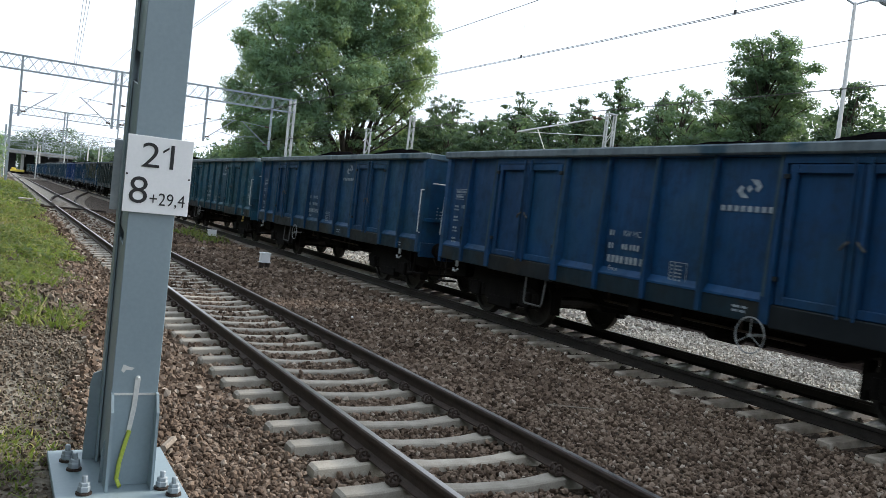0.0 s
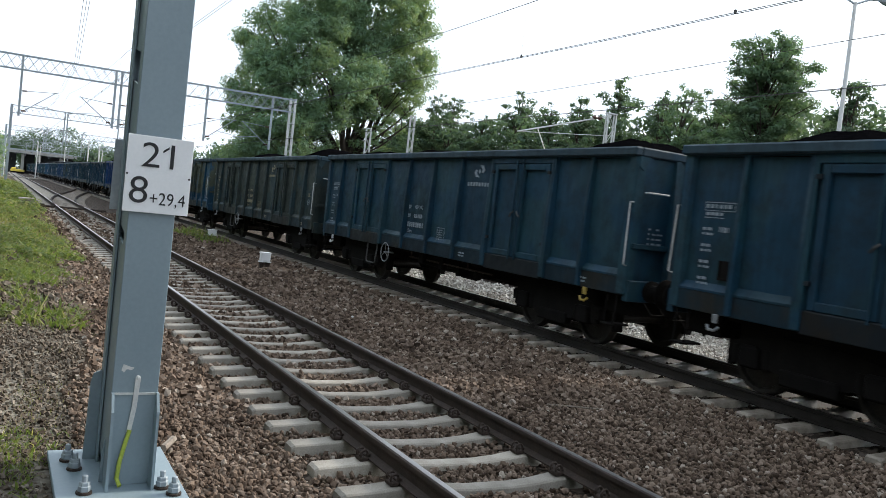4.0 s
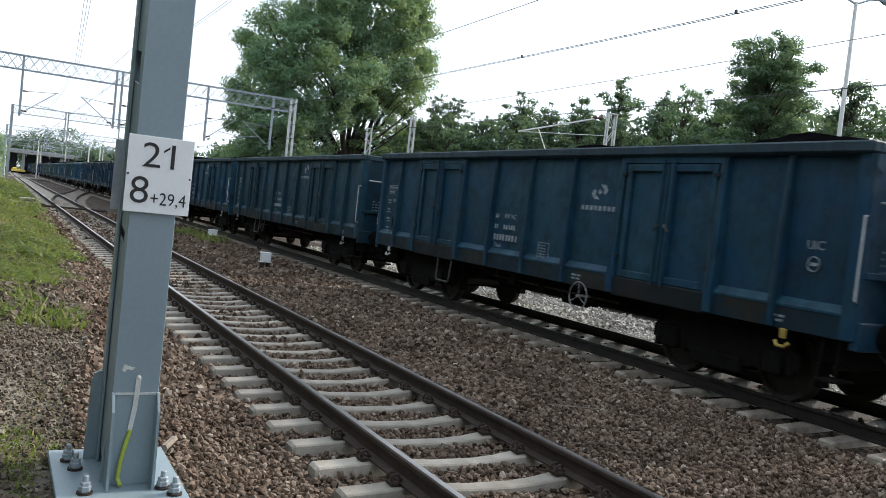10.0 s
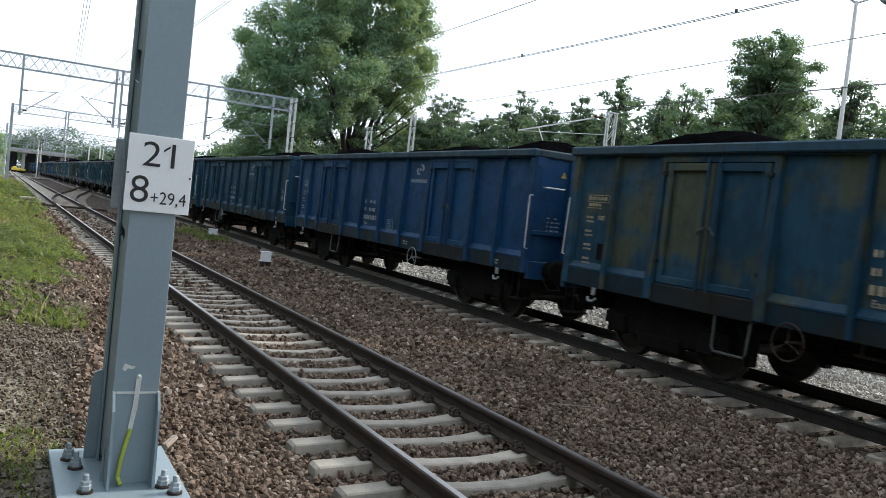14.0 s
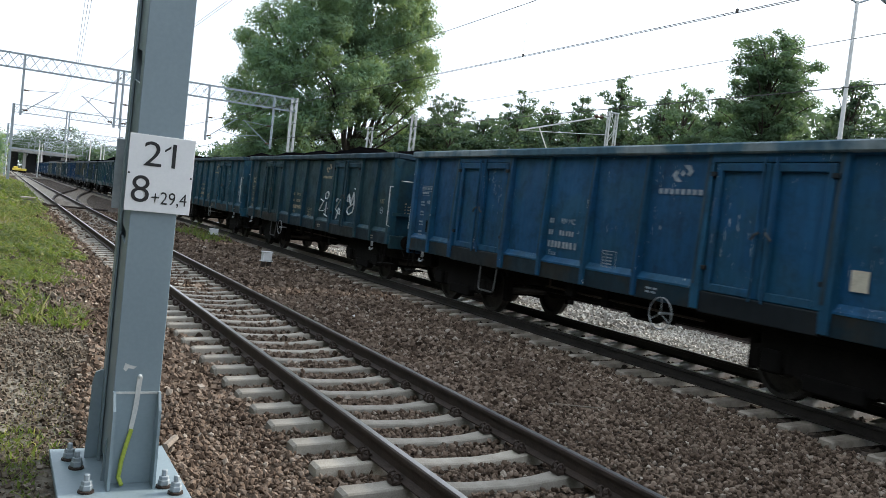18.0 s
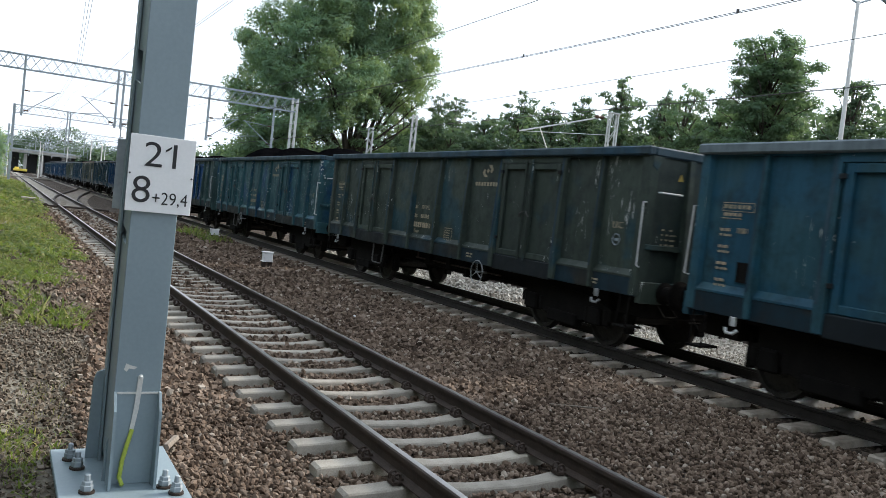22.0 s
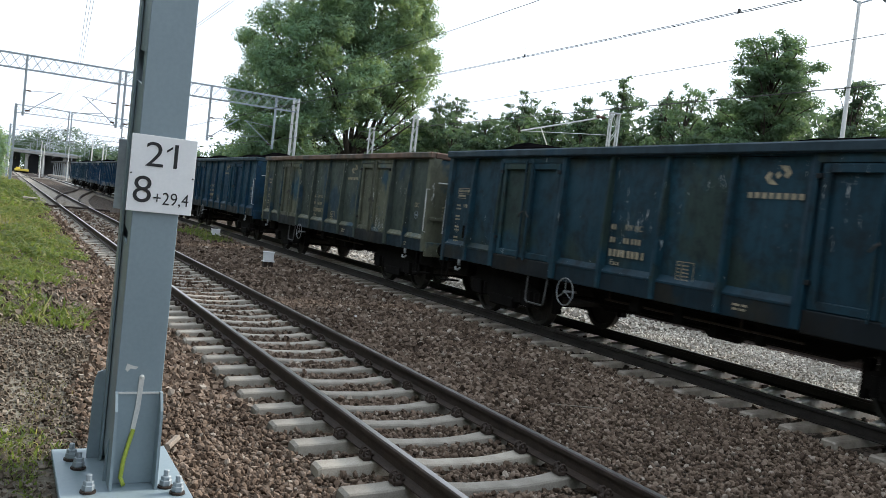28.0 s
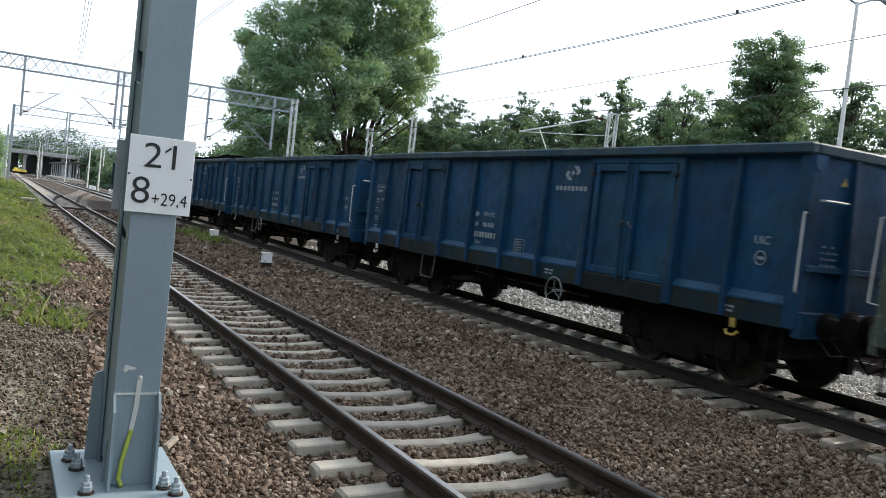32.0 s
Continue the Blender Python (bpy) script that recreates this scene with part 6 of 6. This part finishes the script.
def bank(Y):
    return np.interp(Y, (-3, 1, 5, 10, 16, 30, 60, 200), (-3.35, -3.3, -2.75, -2.25, -1.95, -1.75, -1.7, -1.65))


blades("grass", 16000, -4.4, -1.8, 5, 20, 0.07, 0.006, GRASS, "rough yellowish grass on the gravelly bank", bank, 0.25)
blades("grass", 36000, -7, -1.6, 20, 130, 0.15, 0.022, GRASS, "long rough grass on the bank along the track", bank, -0.1)
blades("grass", 15000, -4.3, -2.9, -1.6, 6, 0.038, 0.003, GRASS, "thin short dry grass in gravelly soil", bank, -0.45)
blades("weeds", 9000, -4.4, -1.9, 4.5, 14, 0.08, 0.018, WEED, "broad-leaved yellow-green weeds on the bank", bank, 0.35, 1.0)
blades("weeds", 12000, -5.5, -1.9, 14, 60, 0.13, 0.04, WEED, "broad-leaved yellow-green weeds on the bank", bank, 0.65, 1.0)
blades("weeds", 2600, -3.3, -2.45, 5.6, 11.0, 0.10, 0.016, WEED, "clump of yellow-green weeds in the gravel", lambda Y: -2.55 + 0.12 * np.sin(2.1 * Y), -0.35, 1.0)
blades("weeds", 1500, -3.75, -3.0, -1.3, 1.2, 0.05, 0.010, WEED, "low green weeds round the mast footing", lambda Y: -3.2 + 0 * Y, -0.5, 0.9)
blades("weeds", 500, 3.4, 4.6, 27, 33.5, 0.22, 0.03, WEED, "weeds by the trackside box", lambda Y: 4.5 + 0 * Y, -2, 0.8)
def weed_clumps(n, y0, y1, x0, r0, r1, leaf, thresh, label):
    """Low rounded leafy weeds on the bank."""
    lumps = []
    while len(lumps) < n:
        y = rng.uniform(y0, y1)
        x = rng.uniform(x0, float(bank(y)))
        if patchiness(x, y) + rng.normal() * 0.2 > thresh:
            r = rng.uniform(r0, r1)
            lumps.append((x, y, float(level(x, y)) + r * 0.15, r, r, r * rng.uniform(0.5, 0.9)))
    v, f = foliage(lumps, leaf, 0.7, 0.3, 0.7)
    tagged(new("weeds", cloud("weeds", v, f, WEED)), label, "plants", kind="stuff")


weed_clumps(170, 5.5, 14, -4.6, 0.07, 0.17, 0.045, 0.45, "low leafy yellow-green weeds among gravel")
weed_clumps(260, 14, 34, -5.6, 0.14, 0.34, 0.085, 0.5, "leafy green weeds in clumps on the bank")
weed_clumps(200, 34, 110, -7.5, 0.3, 0.65, 0.19, 0.3, "leafy green weeds in clumps on the bank")
X, Y = rng.uniform(15.8, 20, 900), rng.uniform(-6, 75, 900)
low = np.stack((X, Y, -0.5 + rng.uniform(0.1, 1.5, 900)), -1)
lv, lf = leaf_cloud(low, rng.normal(size=(900, 3)) * 0.5, 0.14, 24, 0.3)
tagged(new("undergrowth", cloud("undergrowth", lv, lf, LEAF_DARK)), "dark green undergrowth beyond the farthest track", "undergrowth", kind="stuff")
def on_bank(X, Y):
    return (rng.uniform(size=len(X)) < 0.65) & (patchiness(X, Y) < 0.9) & ~((np.abs(X + 2.88) < 0.36) & (np.abs(Y + 0.32) < 0.58)) & (X < -2.35)


stones("gravel", -3.95, -2.3, -1.0, 6, 0.034, 0.028, GRAVEL, "small mixed gravel in the soil of the bank", on_bank)
stones("gravel", -4.2, -2.0, 6, 24, 0.075, 0.060, GRAVEL, "coarse pale gravel among the weeds", lambda X, Y: (patchiness(X, Y) + rng.normal(size=len(X)) * 0.3 < 0.8) & (X < bank(Y) + 0.1))


# ---- station and road bridge far along the line ----
def far_station():
    br = thing("road_bridge", "dark flat road bridge across the tracks", "bridge")
    part("deck", Geo().box(-9, 60, 322, 334, 6.7, 7.5, 0.05), PLASTER, br)
    part("parapet", Geo().box(-9, 60, 321.4, 321.9, 7.5, 8.0, 0.03), GALV_DARK, br, "weathered parapet")
    for x in (-3.5, 3.2, 8.5, 15.5, 24, 34):
        part("pier", Geo().box(x - 0.5, x + 0.5, 326, 330, -0.5, 6.4, 0.05), PLASTER, br)
    # dark panels across the openings stand in for the shade below the deck
    for x0, x1 in ((-1.5, 1.2), (3.6, 7.2), (8.9, 20.5), (21.5, 33.0), (34.5, 60.0)):
        part("abutment", Geo().box(x0, x1, 331, 334, -0.5, 6.6, 0.05), FARDARK, br, "dark panel standing in for the shade under the deck")
    can = thing("platform_canopy", "long flat dark canopy on slender posts", "canopy")
    part("roof", Geo().box(9.5, 14.5, 205, 290, 4.0, 4.3, 0.04), FARDARK, can)
    for k in range(9):
        for x in (10.2, 13.8):
            part("post", Geo().box(x - 0.12, x + 0.12, 207 + k * 10, 207.24 + k * 10, -0.5, 4.0, 0.01), GALV_DARK, can)
    pl = thing("platform", "low grey platform with a pale edge", "platform", kind="structure")
    part("slab", Geo().box(9.2, 15.2, 195, 300, -0.6, 0.25, 0.03), CONCRETE, pl)
    veh = thing("track_machine", "small yellow track maintenance machine", "vehicle")
    part("body", Geo().box(-0.6, 3.4, 296, 302, 0.3, 1.0, 0.1), BRIGHTYELLOW, veh)
    part("cab", Geo().box(-0.3, 1.0, 298.5, 300.6, 1.0, 1.5, 0.15), BRIGHTYELLOW, veh)
    part("underframe", Geo().box(-0.5, 3.3, 296.2, 301.8, -0.3, 0.3, 0.05), DARKIRON, veh)
    for k in range(10):
        s = thing("signal_post", "pale slender post beside the far tracks", "post", group="far posts")
        x, y, h = ((8.3, 120, 6.0), (8.4, 138, 7.2), (13.2, 146, 6.5), (-3.0, 175, 6.8), (3.0, 190, 7.5), (8.6, 196, 7.2), (14.2, 176, 7), (5.0, 230, 8), (17, 220, 7), (-3.8, 235, 7))[k]
        part("shaft", Geo().tube([(x, y, -0.5), (x, y, h)], 0.12, 8, 0.08), GALV, s)
        part("arm", Geo().tube([(x, y, h - 0.3), (x + 2.2, y, h + 0.1)], 0.04, 5).tube([(x, y, h - 1.2), (x + 2.2, y, h + 0.1)], 0.03, 5), GALV_DARK, s)
    for k, (x, y) in enumerate(((7.4, 118), (8.0, 100))):
        m = thing("marker_block", "low white concrete marker block", "marker", pose(x, y, -0.3))
        part("block", Geo().box(-0.4, 0.4, -0.3, 0.3, 0, 0.7, 0.03), WHITE, m)


far_station()


# ---- motion ----
def travelled(t):
    """Metres gone by the train after t seconds: a slow gain of speed."""
    return 12.4 * t + 0.015 * t * t


# how far each wagon rides off an even spacing, by the slack of the couplings
SLACK = (0.10, 0.04, -0.02, -0.15, -0.22, -0.28, -0.14, -0.2, -0.10, -0.2, 0.05, -0.1, -0.12, -0.05, 0, 0, 0.07, 0.12, 0.04, 0.04, 0, 0.03, 0.09, 0.05, 0, 0.12, -0.1, 0.15, 0.09, 0.06, 0, 0, 0, 0)


def motions():
    wheels = {}
    for k, w in enumerate(WAGONS):
        y0 = -4.115 + PITCH * (k + 1) - 6.75 + SLACK[k]
        walk(w, [(t, pose(TRACK[1], y0 - travelled(t), 0)) for t in range(0, 33)])
        for b in w.children:
            if b.name.split(".")[0] == "bogie":
                for ws in b.children:
                    wheels.setdefault(round(ws.location.y, 1), []).append(ws)
    for y, group in wheels.items():
        lead = group[0]
        walk(lead, [(f / FPS, pose(0, y, 0.46, math.degrees(travelled(f / FPS) / 0.46) % 360)) for f in range(32 * FPS + 1)])
        for ws in group[1:]:
            ws.rotation_mode = "QUATERNION"
            ws.animation_data_create()
            ws.animation_data.action = lead.animation_data.action
            ws.animation_data.action_slot = lead.animation_data.action_slot


motions()
